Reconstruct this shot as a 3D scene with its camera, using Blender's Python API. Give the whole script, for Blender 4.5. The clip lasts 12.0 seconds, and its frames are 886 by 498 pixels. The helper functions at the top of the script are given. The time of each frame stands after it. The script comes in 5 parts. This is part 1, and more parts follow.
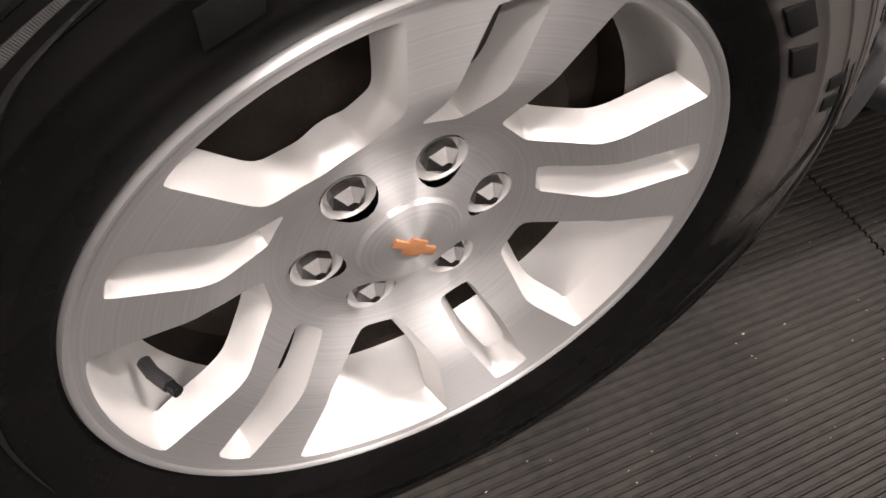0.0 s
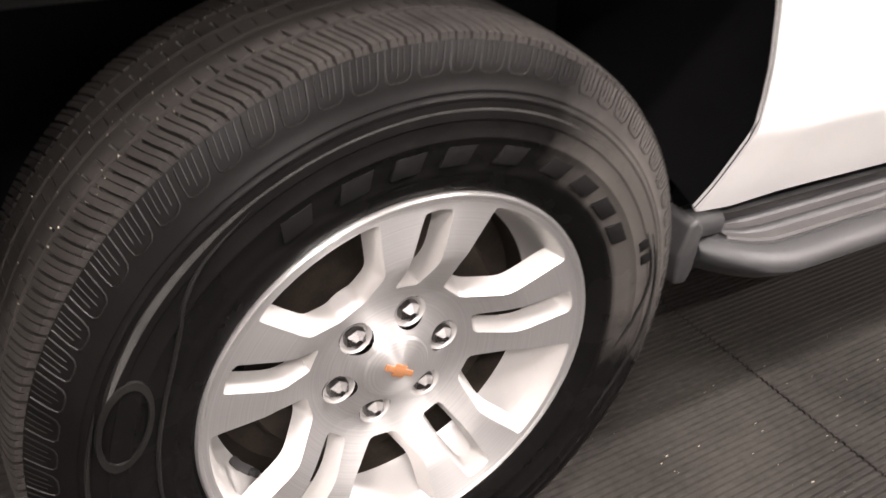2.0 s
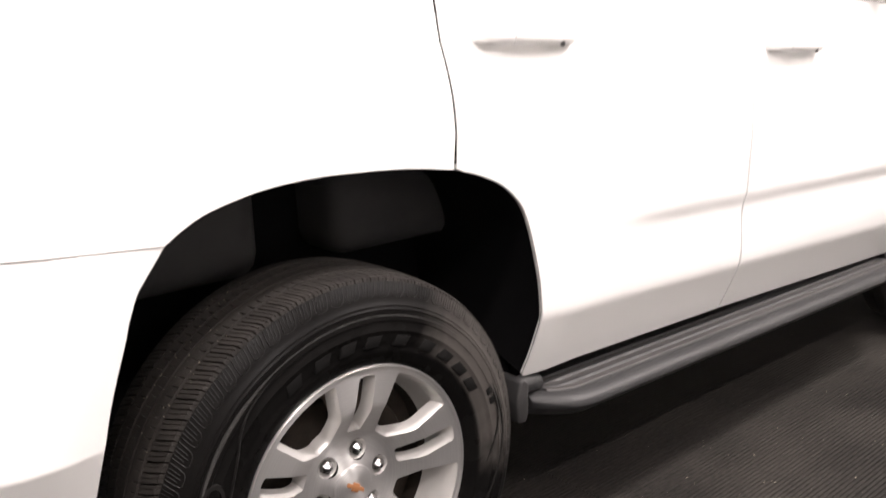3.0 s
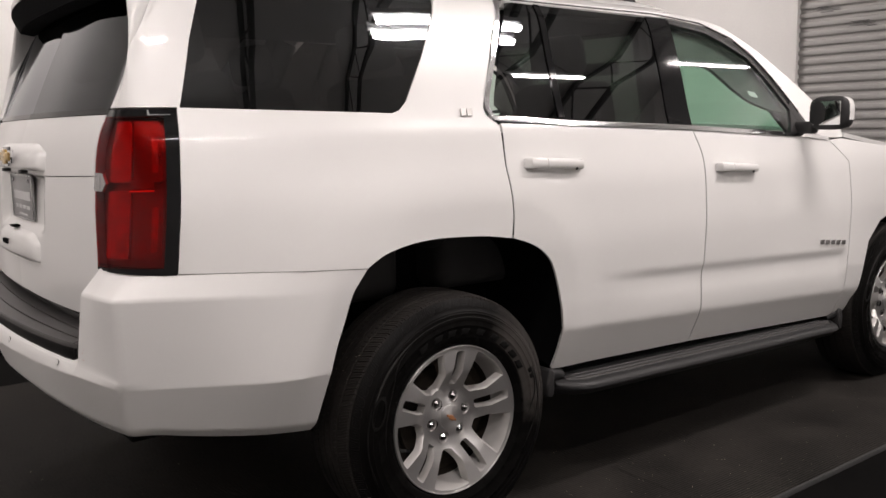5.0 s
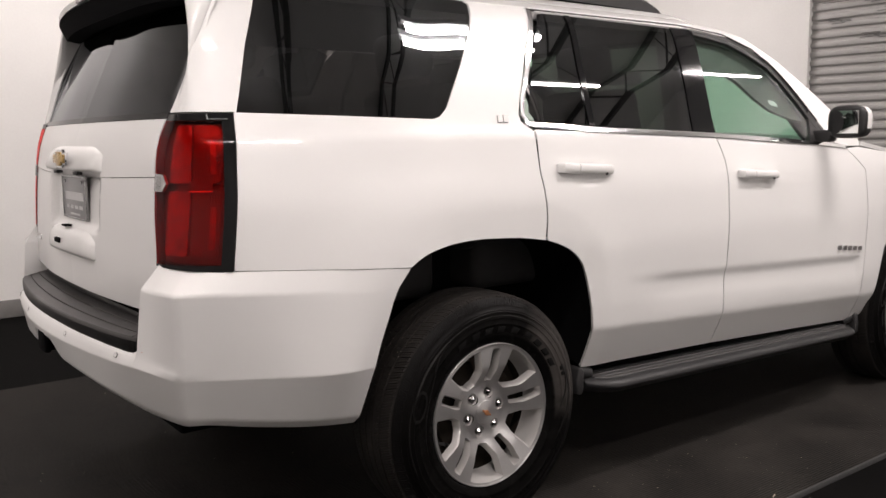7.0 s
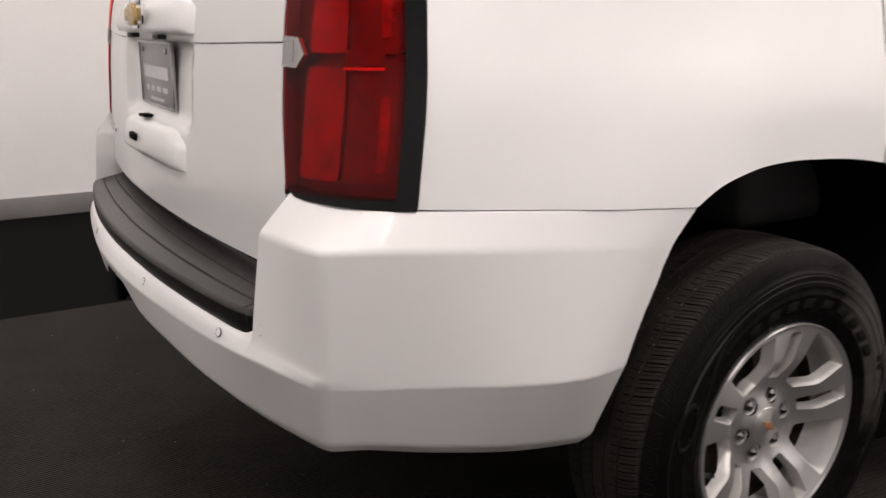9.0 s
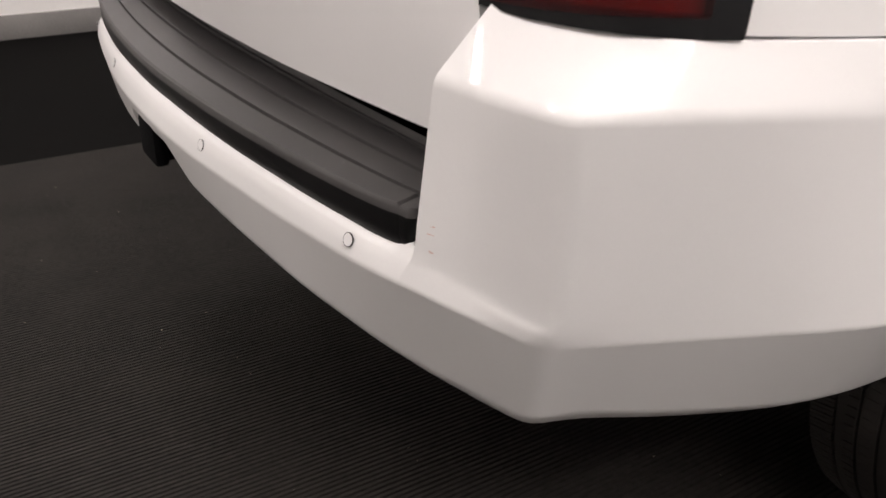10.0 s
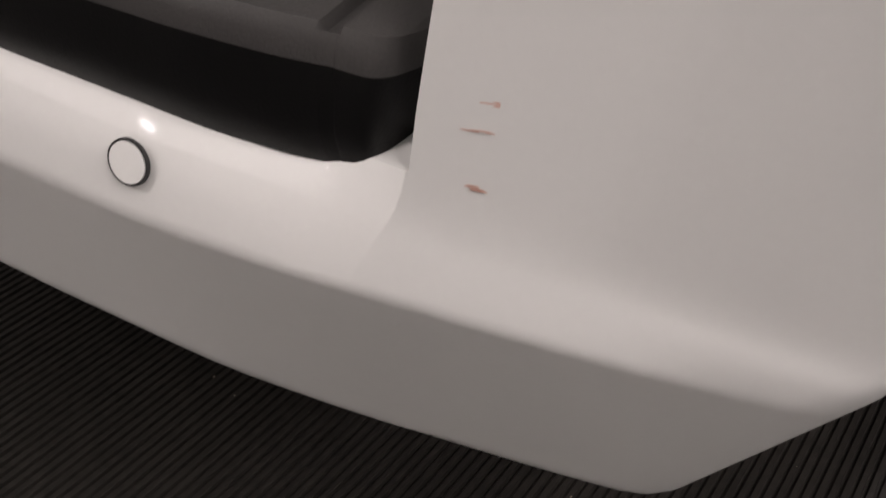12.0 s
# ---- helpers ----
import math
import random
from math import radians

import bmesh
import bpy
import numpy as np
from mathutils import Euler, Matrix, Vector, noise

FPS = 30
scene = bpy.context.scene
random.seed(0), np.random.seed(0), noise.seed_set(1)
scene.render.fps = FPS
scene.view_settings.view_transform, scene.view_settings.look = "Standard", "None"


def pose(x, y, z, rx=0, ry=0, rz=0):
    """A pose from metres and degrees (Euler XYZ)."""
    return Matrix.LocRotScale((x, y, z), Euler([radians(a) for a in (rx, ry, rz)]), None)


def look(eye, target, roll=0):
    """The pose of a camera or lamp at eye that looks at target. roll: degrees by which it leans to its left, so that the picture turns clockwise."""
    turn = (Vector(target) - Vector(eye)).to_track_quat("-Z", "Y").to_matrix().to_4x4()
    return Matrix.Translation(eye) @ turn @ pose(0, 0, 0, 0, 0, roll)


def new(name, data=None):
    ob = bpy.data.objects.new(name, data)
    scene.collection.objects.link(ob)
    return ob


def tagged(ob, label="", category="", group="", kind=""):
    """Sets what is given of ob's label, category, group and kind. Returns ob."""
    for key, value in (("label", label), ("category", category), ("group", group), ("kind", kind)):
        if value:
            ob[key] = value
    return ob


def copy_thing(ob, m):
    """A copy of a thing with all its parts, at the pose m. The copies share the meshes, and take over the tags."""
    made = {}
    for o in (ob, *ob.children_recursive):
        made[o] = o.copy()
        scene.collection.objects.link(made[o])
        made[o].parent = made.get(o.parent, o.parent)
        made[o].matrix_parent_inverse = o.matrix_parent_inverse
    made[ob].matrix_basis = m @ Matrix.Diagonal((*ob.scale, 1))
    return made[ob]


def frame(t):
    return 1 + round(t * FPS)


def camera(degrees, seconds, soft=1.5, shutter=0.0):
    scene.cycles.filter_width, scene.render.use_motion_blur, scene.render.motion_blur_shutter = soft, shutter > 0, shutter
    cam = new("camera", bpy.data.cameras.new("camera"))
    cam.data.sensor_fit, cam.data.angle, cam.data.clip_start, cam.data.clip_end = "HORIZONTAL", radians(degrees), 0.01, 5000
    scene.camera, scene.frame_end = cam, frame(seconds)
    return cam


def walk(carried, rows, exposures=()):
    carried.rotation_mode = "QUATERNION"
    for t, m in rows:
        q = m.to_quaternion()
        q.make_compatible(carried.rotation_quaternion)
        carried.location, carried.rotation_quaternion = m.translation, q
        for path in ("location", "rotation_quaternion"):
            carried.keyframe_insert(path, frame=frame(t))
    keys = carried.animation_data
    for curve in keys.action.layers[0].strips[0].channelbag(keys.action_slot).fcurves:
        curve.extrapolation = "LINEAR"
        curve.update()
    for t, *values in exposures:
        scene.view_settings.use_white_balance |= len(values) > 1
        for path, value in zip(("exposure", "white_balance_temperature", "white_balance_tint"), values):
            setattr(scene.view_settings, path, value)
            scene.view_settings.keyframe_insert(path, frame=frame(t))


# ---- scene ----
cam = camera(54.3, 12.0, 1.5, 0.25)
PATH = [
    (0, (-0.221, -0.357, 0.882), (0.274, 0.319, -0.112), 12.4),
    (0.5, (-0.245, -0.363, 0.884), (0.269, 0.331, -0.088), 12.4),
    (1, (-0.288, -0.381, 0.905), (0.281, 0.304, -0.042), 14.8),
    (1.5, (-0.340, -0.453, 0.960), (0.272, 0.292, 0.089), 13.0),
    (2, (-0.382, -0.674, 1.072), (0.214, 0.233, 0.356), 4.4),
    (2.5, (-0.562, -0.987, 1.177), (0.124, -0.027, 0.631), -1.1),
    (2.8, (-0.719, -1.128, 1.213), (0.063, -0.178, 0.795), -1.7),
    (3, (-0.816, -1.256, 1.230), (0.001, -0.297, 0.911), -2.0),
    (3.2, (-0.923, -1.369, 1.240), (-0.082, -0.411, 0.988), -2.3),
    (5, (-1.664, -2.192, 1.343), (-0.47, -0.612, 1.066), -1.0),
    (5.5, (-1.794, -2.318, 1.361), (-0.581, -0.749, 1.098), -0.9),
    (6, (-1.841, -2.339, 1.362), (-0.624, -0.772, 1.113), -0.8),
    (6.5, (-1.834, -2.309, 1.351), (-0.631, -0.73, 1.103), -0.8),
    (8.5, (-1.642, -1.509, 1.29), (-0.557, 0.123, 0.89), 0.4),
    (9, (-1.531, -1.147, 1.266), (-0.53, 0.507, 0.755), 0.4),
    (9.5, (-1.516, -0.788, 1.211), (-0.557, 0.83, 0.532), 0.6),
    (10, (-1.479, -0.466, 1.138), (-0.54, 1.059, 0.246), 0.5),
    (10.2, (-1.421, -0.329, 1.084), (-0.477, 1.144, 0.116), 0.3),
    (10.5, (-1.313, -0.127, 1.017), (-0.363, 1.247, -0.083), -1.4),
    (11, (-1.246, 0.073, 0.938), (-0.387, 0.897, 0.026), -1.3),
    (11.5, (-1.222, 0.123, 0.914), (-0.304, 0.789, -0.068), 2.7),
    (12, (-1.244, 0.1145, 0.893), (-0.316, 0.734, -0.108), 4.6),
]
EXPOSURES = [(0.0, 0.86), (1.0, 0.86), (1.5, 1.0), (2.0, 1.5), (2.5, 1.62), (2.8, 1.27), (3.0, 0.72), (3.2, 0.30), (3.6, 0.0), (4.8, -0.77), (6.5, -0.69), (8.3, -0.38), (9.5, -0.56), (10.0, -0.28), (10.5, -0.14), (11.0, -0.5), (11.5, -0.6), (12.0, -0.65)]
walk(cam, [(t, look(e, g, r)) for t, e, g, r in PATH], EXPOSURES)

# ---- world and lamps ----
world = bpy.data.worlds.new("world")
scene.world = world
world.use_nodes = True
world.node_tree.nodes["Background"].inputs[0].default_value = (0.5, 0.5, 0.52, 1)
world.node_tree.nodes["Background"].inputs[1].default_value = 0.02

CY = 0.98          # the vehicle's centre line
CEIL = 4.3
LAMP_Z = 3.75
# place and length of each hanging tube; some are unseen, added as fill
LAMPS = [(2.07, -1.16, 1.2), (2.07, -1.28, 1.2), (3.42, -1.88, 0.8), (5.2, -1.42, 1.2), (1.6, 3.4, 1.2), (4.2, 3.4, 1.2), (-1.5, -1.45, 1.2), (-0.9, 3.9, 1.2), (-1.7, -3.0, 1.2), (-0.4, -3.1, 1.2), (-3.0, 1.0, 0.7), (-4.1, 2.3, 1.2)]
LAMP_WATTS = 60


# ---- materials ----
def material(name):
    m = bpy.data.materials.new(name)
    m.use_nodes = True
    t = m.node_tree
    return m, t, t.nodes["Principled BSDF"], t.nodes["Material Output"]


def link(t, a, b):
    t.links.new(a, b)


def noise_node(t, scale, detail=4.0, rough=0.55, coord="Object"):
    tc = t.nodes.new("ShaderNodeTexCoord")
    n = t.nodes.new("ShaderNodeTexNoise")
    n.inputs["Scale"].default_value = scale
    n.inputs["Detail"].default_value = detail
    n.inputs["Roughness"].default_value = rough
    link(t, tc.outputs[coord], n.inputs["Vector"])
    return n


def ramp(t, src, a, b, lo=0.3, hi=0.7):
    r = t.nodes.new("ShaderNodeValToRGB")
    r.color_ramp.elements[0].position, r.color_ramp.elements[1].position = lo, hi
    r.color_ramp.elements[0].color, r.color_ramp.elements[1].color = (*a, 1), (*b, 1)
    link(t, src, r.inputs["Fac"])
    return r.outputs["Color"]


def bump(t, p, src, strength, dist):
    b = t.nodes.new("ShaderNodeBump")
    b.inputs["Strength"].default_value, b.inputs["Distance"].default_value = strength, dist
    link(t, src, b.inputs["Height"])
    link(t, b.outputs["Normal"], p.inputs["Normal"])


def surface(name, a, b, rough, metal=0.0, scale=6.0, fine=120.0, relief=0.0, coat=0.0, rough_var=0.08, spec=0.5):
    m, t, p, _ = material(name)
    n1, n2 = noise_node(t, scale), noise_node(t, fine, 3.0)
    mixed = t.nodes.new("ShaderNodeMath")
    mixed.operation = "MULTIPLY_ADD"
    mixed.inputs[1].default_value = 0.35
    link(t, n2.outputs["Fac"], mixed.inputs[0])
    half = t.nodes.new("ShaderNodeMath")
    half.operation = "MULTIPLY"
    half.inputs[1].default_value = 0.65
    link(t, n1.outputs["Fac"], half.inputs[0])
    link(t, half.outputs[0], mixed.inputs[2])
    link(t, ramp(t, mixed.outputs[0], a, b), p.inputs["Base Color"])
    rr = t.nodes.new("ShaderNodeMapRange")
    rr.inputs["To Min"].default_value, rr.inputs["To Max"].default_value = max(rough - rough_var, 0.02), rough + rough_var
    link(t, n1.outputs["Fac"], rr.inputs["Value"])
    link(t, rr.outputs["Result"], p.inputs["Roughness"])
    p.inputs["Metallic"].default_value = metal
    p.inputs["Coat Weight"].default_value = coat
    p.inputs["Coat Roughness"].default_value = 0.03
    p.inputs["Specular IOR Level"].default_value = spec
    if relief:
        bump(t, p, n2.outputs["Fac"], 0.5, relief)
    return m


def tinted_glass(name, tint, base=0.06, gloss=0.85):
    m, t, p, out = material(name)
    t.nodes.remove(p)
    tr = t.nodes.new("ShaderNodeBsdfTransparent")
    tr.inputs["Color"].default_value = (*tint, 1)
    gl = t.nodes.new("ShaderNodeBsdfGlossy")
    gl.inputs["Roughness"].default_value = 0.015
    gl.inputs["Color"].default_value = (0.95, 0.97, 1, 1)
    fr = t.nodes.new("ShaderNodeLayerWeight")
    fr.inputs["Blend"].default_value = 0.5
    pw = t.nodes.new("ShaderNodeMath")
    pw.operation = "POWER"
    pw.inputs[1].default_value = 5.0
    link(t, fr.outputs["Facing"], pw.inputs[0])
    ma = t.nodes.new("ShaderNodeMath")
    ma.operation = "MULTIPLY_ADD"
    ma.inputs[1].default_value, ma.inputs[2].default_value = gloss, base
    link(t, pw.outputs[0], ma.inputs[0])
    mx = t.nodes.new("ShaderNodeMixShader")
    link(t, ma.outputs[0], mx.inputs[0])
    link(t, tr.outputs[0], mx.inputs[1])
    link(t, gl.outputs[0], mx.inputs[2])
    link(t, mx.outputs[0], out.inputs["Surface"])
    return m


def glowing(name, colour, strength):
    m, t, p, _ = material(name)
    p.inputs["Base Color"].default_value = (0.8, 0.8, 0.8, 1)
    p.inputs["Emission Color"].default_value = (*colour, 1)
    p.inputs["Emission Strength"].default_value = strength
    return m


BUMPER = surface("white_bumper_paint", (0.77, 0.765, 0.755), (0.80, 0.795, 0.785), 0.5, scale=1.5, fine=300, coat=0.3, rough_var=0.03, spec=0.3)
PAINT = surface("white_paint", (0.78, 0.775, 0.765), (0.81, 0.805, 0.795), 0.34, scale=1.5, fine=300, coat=0.7, rough_var=0.03)
BLACK = surface("black_plastic", (0.014, 0.014, 0.015), (0.024, 0.023, 0.023), 0.55, scale=8, fine=500, relief=0.0006)
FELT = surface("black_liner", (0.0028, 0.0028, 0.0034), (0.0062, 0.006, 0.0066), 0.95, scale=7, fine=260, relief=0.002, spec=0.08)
GLOSSBLACK = surface("gloss_black", (0.008, 0.008, 0.009), (0.012, 0.012, 0.012), 0.06, scale=3, fine=200, coat=0.0, rough_var=0.03, spec=0.14)
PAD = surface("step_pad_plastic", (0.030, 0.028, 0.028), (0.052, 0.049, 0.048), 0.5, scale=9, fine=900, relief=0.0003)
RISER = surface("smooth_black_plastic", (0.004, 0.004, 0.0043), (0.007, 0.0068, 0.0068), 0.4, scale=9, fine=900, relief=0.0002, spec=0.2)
RIB = surface("worn_tread_rib", (0.0185, 0.0185, 0.0193), (0.033, 0.033, 0.034), 0.55, scale=12, fine=500, relief=0.0003)
BOARD = surface("running_board_plastic", (0.0085, 0.0085, 0.0092), (0.0155, 0.0155, 0.0166), 0.5, scale=9, fine=700, relief=0.0006)
RUBBER = surface("tyre_rubber", (0.003, 0.0028, 0.0028), (0.006, 0.0057, 0.0055), 0.27, scale=11, fine=420, relief=0.00010, spec=0.04)
SATIN = surface("satin_rubber", (0.0022, 0.002, 0.002), (0.0046, 0.0042, 0.004), 0.42, scale=14, fine=420, relief=0.00018, spec=0.06)
DARKBROWN = surface("dark_brown_metal", (0.010, 0.0075, 0.0058), (0.032, 0.025, 0.019), 0.75, scale=22, fine=300, relief=0.0006, spec=0.2)
TREAD = surface("tread_rubber", (0.009, 0.0079, 0.0071), (0.0265, 0.0228, 0.0203), 0.66, scale=16, fine=500, relief=0.0012, spec=0.3)
RAISED = surface("raised_rubber", (0.0025, 0.0024, 0.0024), (0.005, 0.0047, 0.0046), 0.7, scale=15, fine=400, relief=0.0003, spec=0.12)
SILVER = surface("painted_silver", (0.43, 0.42, 0.408), (0.50, 0.488, 0.475), 0.38, metal=0.35, scale=14, fine=900, rough_var=0.05)
CHROME = surface("chrome", (0.75, 0.75, 0.76), (0.82, 0.82, 0.83), 0.1, metal=1.0, scale=20, fine=300, rough_var=0.04)
DARKCHROME = surface("lug_nut_steel", (0.20, 0.195, 0.195), (0.32, 0.31, 0.31), 0.24, metal=1.0, scale=30, fine=500, rough_var=0.05)
DUSTY = surface("dusty_rubber", (0.004, 0.0038, 0.0037), (0.010, 0.0094, 0.009), 0.5, scale=25, fine=600, relief=0.0004, spec=0.2)
# pale base colour puts in the light that the fine ribs catch
KNURL = surface("lit_knurl", (0.03, 0.029, 0.028), (0.065, 0.063, 0.061), 0.45, scale=40, fine=900)
ROTOR = surface("brake_steel", (0.06, 0.043, 0.032), (0.13, 0.10, 0.08), 0.6, metal=0.4, scale=20, fine=300, relief=0.0005)
EMBLEM = surface("emblem_gold", (0.33, 0.14, 0.06), (0.42, 0.195, 0.09), 0.35, metal=0.3, scale=40, fine=400)
GOLD = surface("emblem_brass", (0.5, 0.33, 0.12), (0.6, 0.42, 0.18), 0.28, metal=0.7, scale=40, fine=400)
RED = surface("lamp_red", (0.10, 0.002, 0.002), (0.34, 0.010, 0.008), 0.3, scale=24, fine=150, coat=0.5)
MIDRED = surface("lamp_mid_red", (0.045, 0.001, 0.001), (0.14, 0.004, 0.003), 0.3, scale=24, fine=150, coat=0.5)
BRIGHTRED = surface("lamp_bright_red", (0.7, 0.03, 0.02), (0.85, 0.06, 0.04), 0.2, scale=30, fine=200, coat=0.5)
DEEPRED = surface("lamp_deep_red", (0.05, 0.001, 0.001), (0.09, 0.003, 0.003), 0.3, scale=10, fine=150, coat=0.5)
PLATE = surface("plate_grey", (0.26, 0.26, 0.265), (0.34, 0.34, 0.345), 0.35, metal=0.3, scale=20, fine=300)
PLATEFRAME = surface("plate_frame", (0.36, 0.36, 0.36), (0.46, 0.46, 0.46), 0.25, metal=0.8, scale=20, fine=300)
MARKER = surface("clear_marker_lens", (0.36, 0.35, 0.35), (0.5, 0.49, 0.49), 0.15, metal=0.5, scale=40, fine=300)
PALE = surface("plate_print", (0.6, 0.6, 0.6), (0.7, 0.7, 0.7), 0.4, scale=30, fine=300)
REDMARK = surface("red_scuff", (0.56, 0.28, 0.21), (0.68, 0.46, 0.40), 0.5, scale=80, fine=900)
SEAT = surface("seat_cloth", (0.015, 0.015, 0.016), (0.035, 0.034, 0.034), 0.8, scale=10, fine=500, relief=0.001)
WALL = surface("white_wall", (0.80, 0.785, 0.77), (0.87, 0.86, 0.84), 0.7, scale=1.3, fine=60, relief=0.0015)
BASE = surface("grey_wall_base", (0.16, 0.155, 0.15), (0.24, 0.23, 0.22), 0.7, scale=4, fine=80, relief=0.001)
DARKFLOOR = surface("dark_floor", (0.0022, 0.0021, 0.0021), (0.0055, 0.0052, 0.005), 0.9, scale=2.2, fine=130, relief=0.0006, spec=0.04)
MAT = surface("ribbed_mat_rubber", (0.008, 0.0072, 0.0068), (0.036, 0.0325, 0.029), 0.65, scale=2.4, fine=60, relief=0.0006, rough_var=0.12, spec=0.12)
DEBRIS = surface("debris", (0.3, 0.26, 0.2), (0.5, 0.44, 0.36), 0.8, scale=50, fine=400)
SHUTTER = surface("galvanised_shutter", (0.30, 0.295, 0.285), (0.42, 0.41, 0.40), 0.5, metal=0.25, scale=3, fine=90, relief=0.0005)
DARKSTEEL = surface("dark_stain", (0.05, 0.05, 0.05), (0.1, 0.1, 0.1), 0.6, scale=9, fine=200)
DECK = surface("ceiling_deck", (0.50, 0.49, 0.48), (0.62, 0.61, 0.60), 0.8, scale=2, fine=60, relief=0.001)
JOIST = surface("joist_steel", (0.05, 0.05, 0.05), (0.10, 0.098, 0.095), 0.6, scale=5, fine=120)
LINING = surface("headliner_cloth", (0.07, 0.068, 0.066), (0.11, 0.107, 0.104), 0.9, scale=8, fine=400, relief=0.0006)
HOUSING = surface("lamp_housing", (0.6, 0.6, 0.6), (0.7, 0.7, 0.7), 0.5, scale=8, fine=100)
TUBE = glowing("tube_glow", (1.0, 0.95, 0.92), 45.0)
PRIVACY = tinted_glass("privacy_glass", (0.085, 0.08, 0.078), 0.125)
CLEAR = tinted_glass("green_glass", (0.72, 0.88, 0.79), 0.06)
REARGLASS = tinted_glass("rear_privacy_glass", (0.03, 0.028, 0.027), 0.025)
LENS = tinted_glass("red_lens", (0.95, 0.14, 0.12), 0.018, 0.3)
MIRROR = surface("mirror_glass", (0.85, 0.87, 0.88), (0.88, 0.9, 0.9), 0.02, metal=1.0, scale=3, fine=50, rough_var=0.0)


def greyed(m, heading, spread):
    """Turns one stretch of a tyre's wall grey, ragged at its rim."""
    t = m.node_tree
    p = t.nodes["Principled BSDF"]
    tc = t.nodes.new("ShaderNodeTexCoord")
    flat = t.nodes.new("ShaderNodeVectorMath")
    flat.operation = "MULTIPLY"
    flat.inputs[1].default_value = (1, 0, 1)
    link(t, tc.outputs["Object"], flat.inputs[0])
    size = t.nodes.new("ShaderNodeVectorMath")
    size.operation = "LENGTH"
    link(t, flat.outputs[0], size.inputs[0])
    unit = t.nodes.new("ShaderNodeVectorMath")
    unit.operation = "NORMALIZE"
    link(t, flat.outputs[0], unit.inputs[0])
    turn = t.nodes.new("ShaderNodeVectorMath")
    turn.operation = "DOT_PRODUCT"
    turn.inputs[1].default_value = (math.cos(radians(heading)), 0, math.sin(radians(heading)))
    link(t, unit.outputs[0], turn.inputs[0])
    rag = noise_node(t, 26.0, 5.0, 0.6)
    low = t.nodes.new("ShaderNodeMath")
    low.operation = "MULTIPLY_ADD"
    low.inputs[1].default_value, low.inputs[2].default_value = 0.22, -0.11
    link(t, rag.outputs["Fac"], low.inputs[0])
    both = t.nodes.new("ShaderNodeMath")
    both.operation = "ADD"
    link(t, turn.outputs["Value"], both.inputs[0])
    link(t, low.outputs[0], both.inputs[1])
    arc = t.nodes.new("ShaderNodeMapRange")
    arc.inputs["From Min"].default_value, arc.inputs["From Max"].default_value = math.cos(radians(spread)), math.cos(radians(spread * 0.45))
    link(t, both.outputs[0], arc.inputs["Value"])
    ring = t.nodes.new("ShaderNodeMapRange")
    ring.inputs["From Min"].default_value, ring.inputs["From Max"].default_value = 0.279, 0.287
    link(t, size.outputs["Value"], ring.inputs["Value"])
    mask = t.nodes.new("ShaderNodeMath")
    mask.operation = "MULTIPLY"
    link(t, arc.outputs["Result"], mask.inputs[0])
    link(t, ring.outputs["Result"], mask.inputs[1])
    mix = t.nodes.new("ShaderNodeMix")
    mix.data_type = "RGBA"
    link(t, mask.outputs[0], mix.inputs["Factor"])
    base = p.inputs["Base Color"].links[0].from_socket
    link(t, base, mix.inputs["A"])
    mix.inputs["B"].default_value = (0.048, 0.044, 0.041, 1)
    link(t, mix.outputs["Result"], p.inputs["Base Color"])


greyed(RUBBER, 26, 40)
greyed(SATIN, 24, 40)

# fluted lamp bowls: fine upright ribs
_t = RED.node_tree
_tc = _t.nodes.new("ShaderNodeTexCoord")
_wv = _t.nodes.new("ShaderNodeTexWave")
_wv.bands_direction = "DIAGONAL"
_wv.inputs["Scale"].default_value = 18
_wv.inputs["Distortion"].default_value = 3.0
_mp = _t.nodes.new("ShaderNodeMapping")
_mp.inputs["Scale"].default_value = (1, 1, 0.05)
link(_t, _tc.outputs["Object"], _mp.inputs["Vector"])
link(_t, _mp.outputs[0], _wv.inputs["Vector"])
bump(_t, _t.nodes["Principled BSDF"], _wv.outputs["Fac"], 0.6, 0.004)

# machined wheel face: fine turning marks round the hub
MACH, _t, _p, _o = material("machined_alloy")
_p.inputs["Anisotropic Rotation"].default_value = 0.25
_tc = _t.nodes.new("ShaderNodeTexCoord")
_sx = _t.nodes.new("ShaderNodeSeparateXYZ")
link(_t, _tc.outputs["Object"], _sx.inputs[0])
_r2 = _t.nodes.new("ShaderNodeVectorMath")
_r2.operation = "LENGTH"
_cx = _t.nodes.new("ShaderNodeCombineXYZ")
link(_t, _sx.outputs["X"], _cx.inputs["X"])
link(_t, _sx.outputs["Z"], _cx.inputs["Z"])
link(_t, _cx.outputs[0], _r2.inputs[0])
_wn = _t.nodes.new("ShaderNodeTexNoise")
_wn.noise_dimensions = "1D"
_wn.inputs["Scale"].default_value = 420
link(_t, _r2.outputs["Value"], _wn.inputs["W"])
link(_t, ramp(_t, _wn.outputs["Fac"], (0.42, 0.414, 0.41), (0.47, 0.463, 0.458), 0.3, 0.7), _p.inputs["Base Color"])
_p.inputs["Metallic"].default_value = 0.75
_p.inputs["Roughness"].default_value = 0.42
_p.inputs["Anisotropic"].default_value = 0.9
_tg = _t.nodes.new("ShaderNodeTangent")
_tg.direction_type, _tg.axis = "RADIAL", "Y"
link(_t, _tg.outputs["Tangent"], _p.inputs["Tangent"])
bump(_t, _p, _wn.outputs["Fac"], 0.03, 0.0002)


# ---- mesh helpers ----
def mesh_of(bm, name):
    me = bpy.data.meshes.new(name)
    bm.to_mesh(me)
    bm.free()
    return me


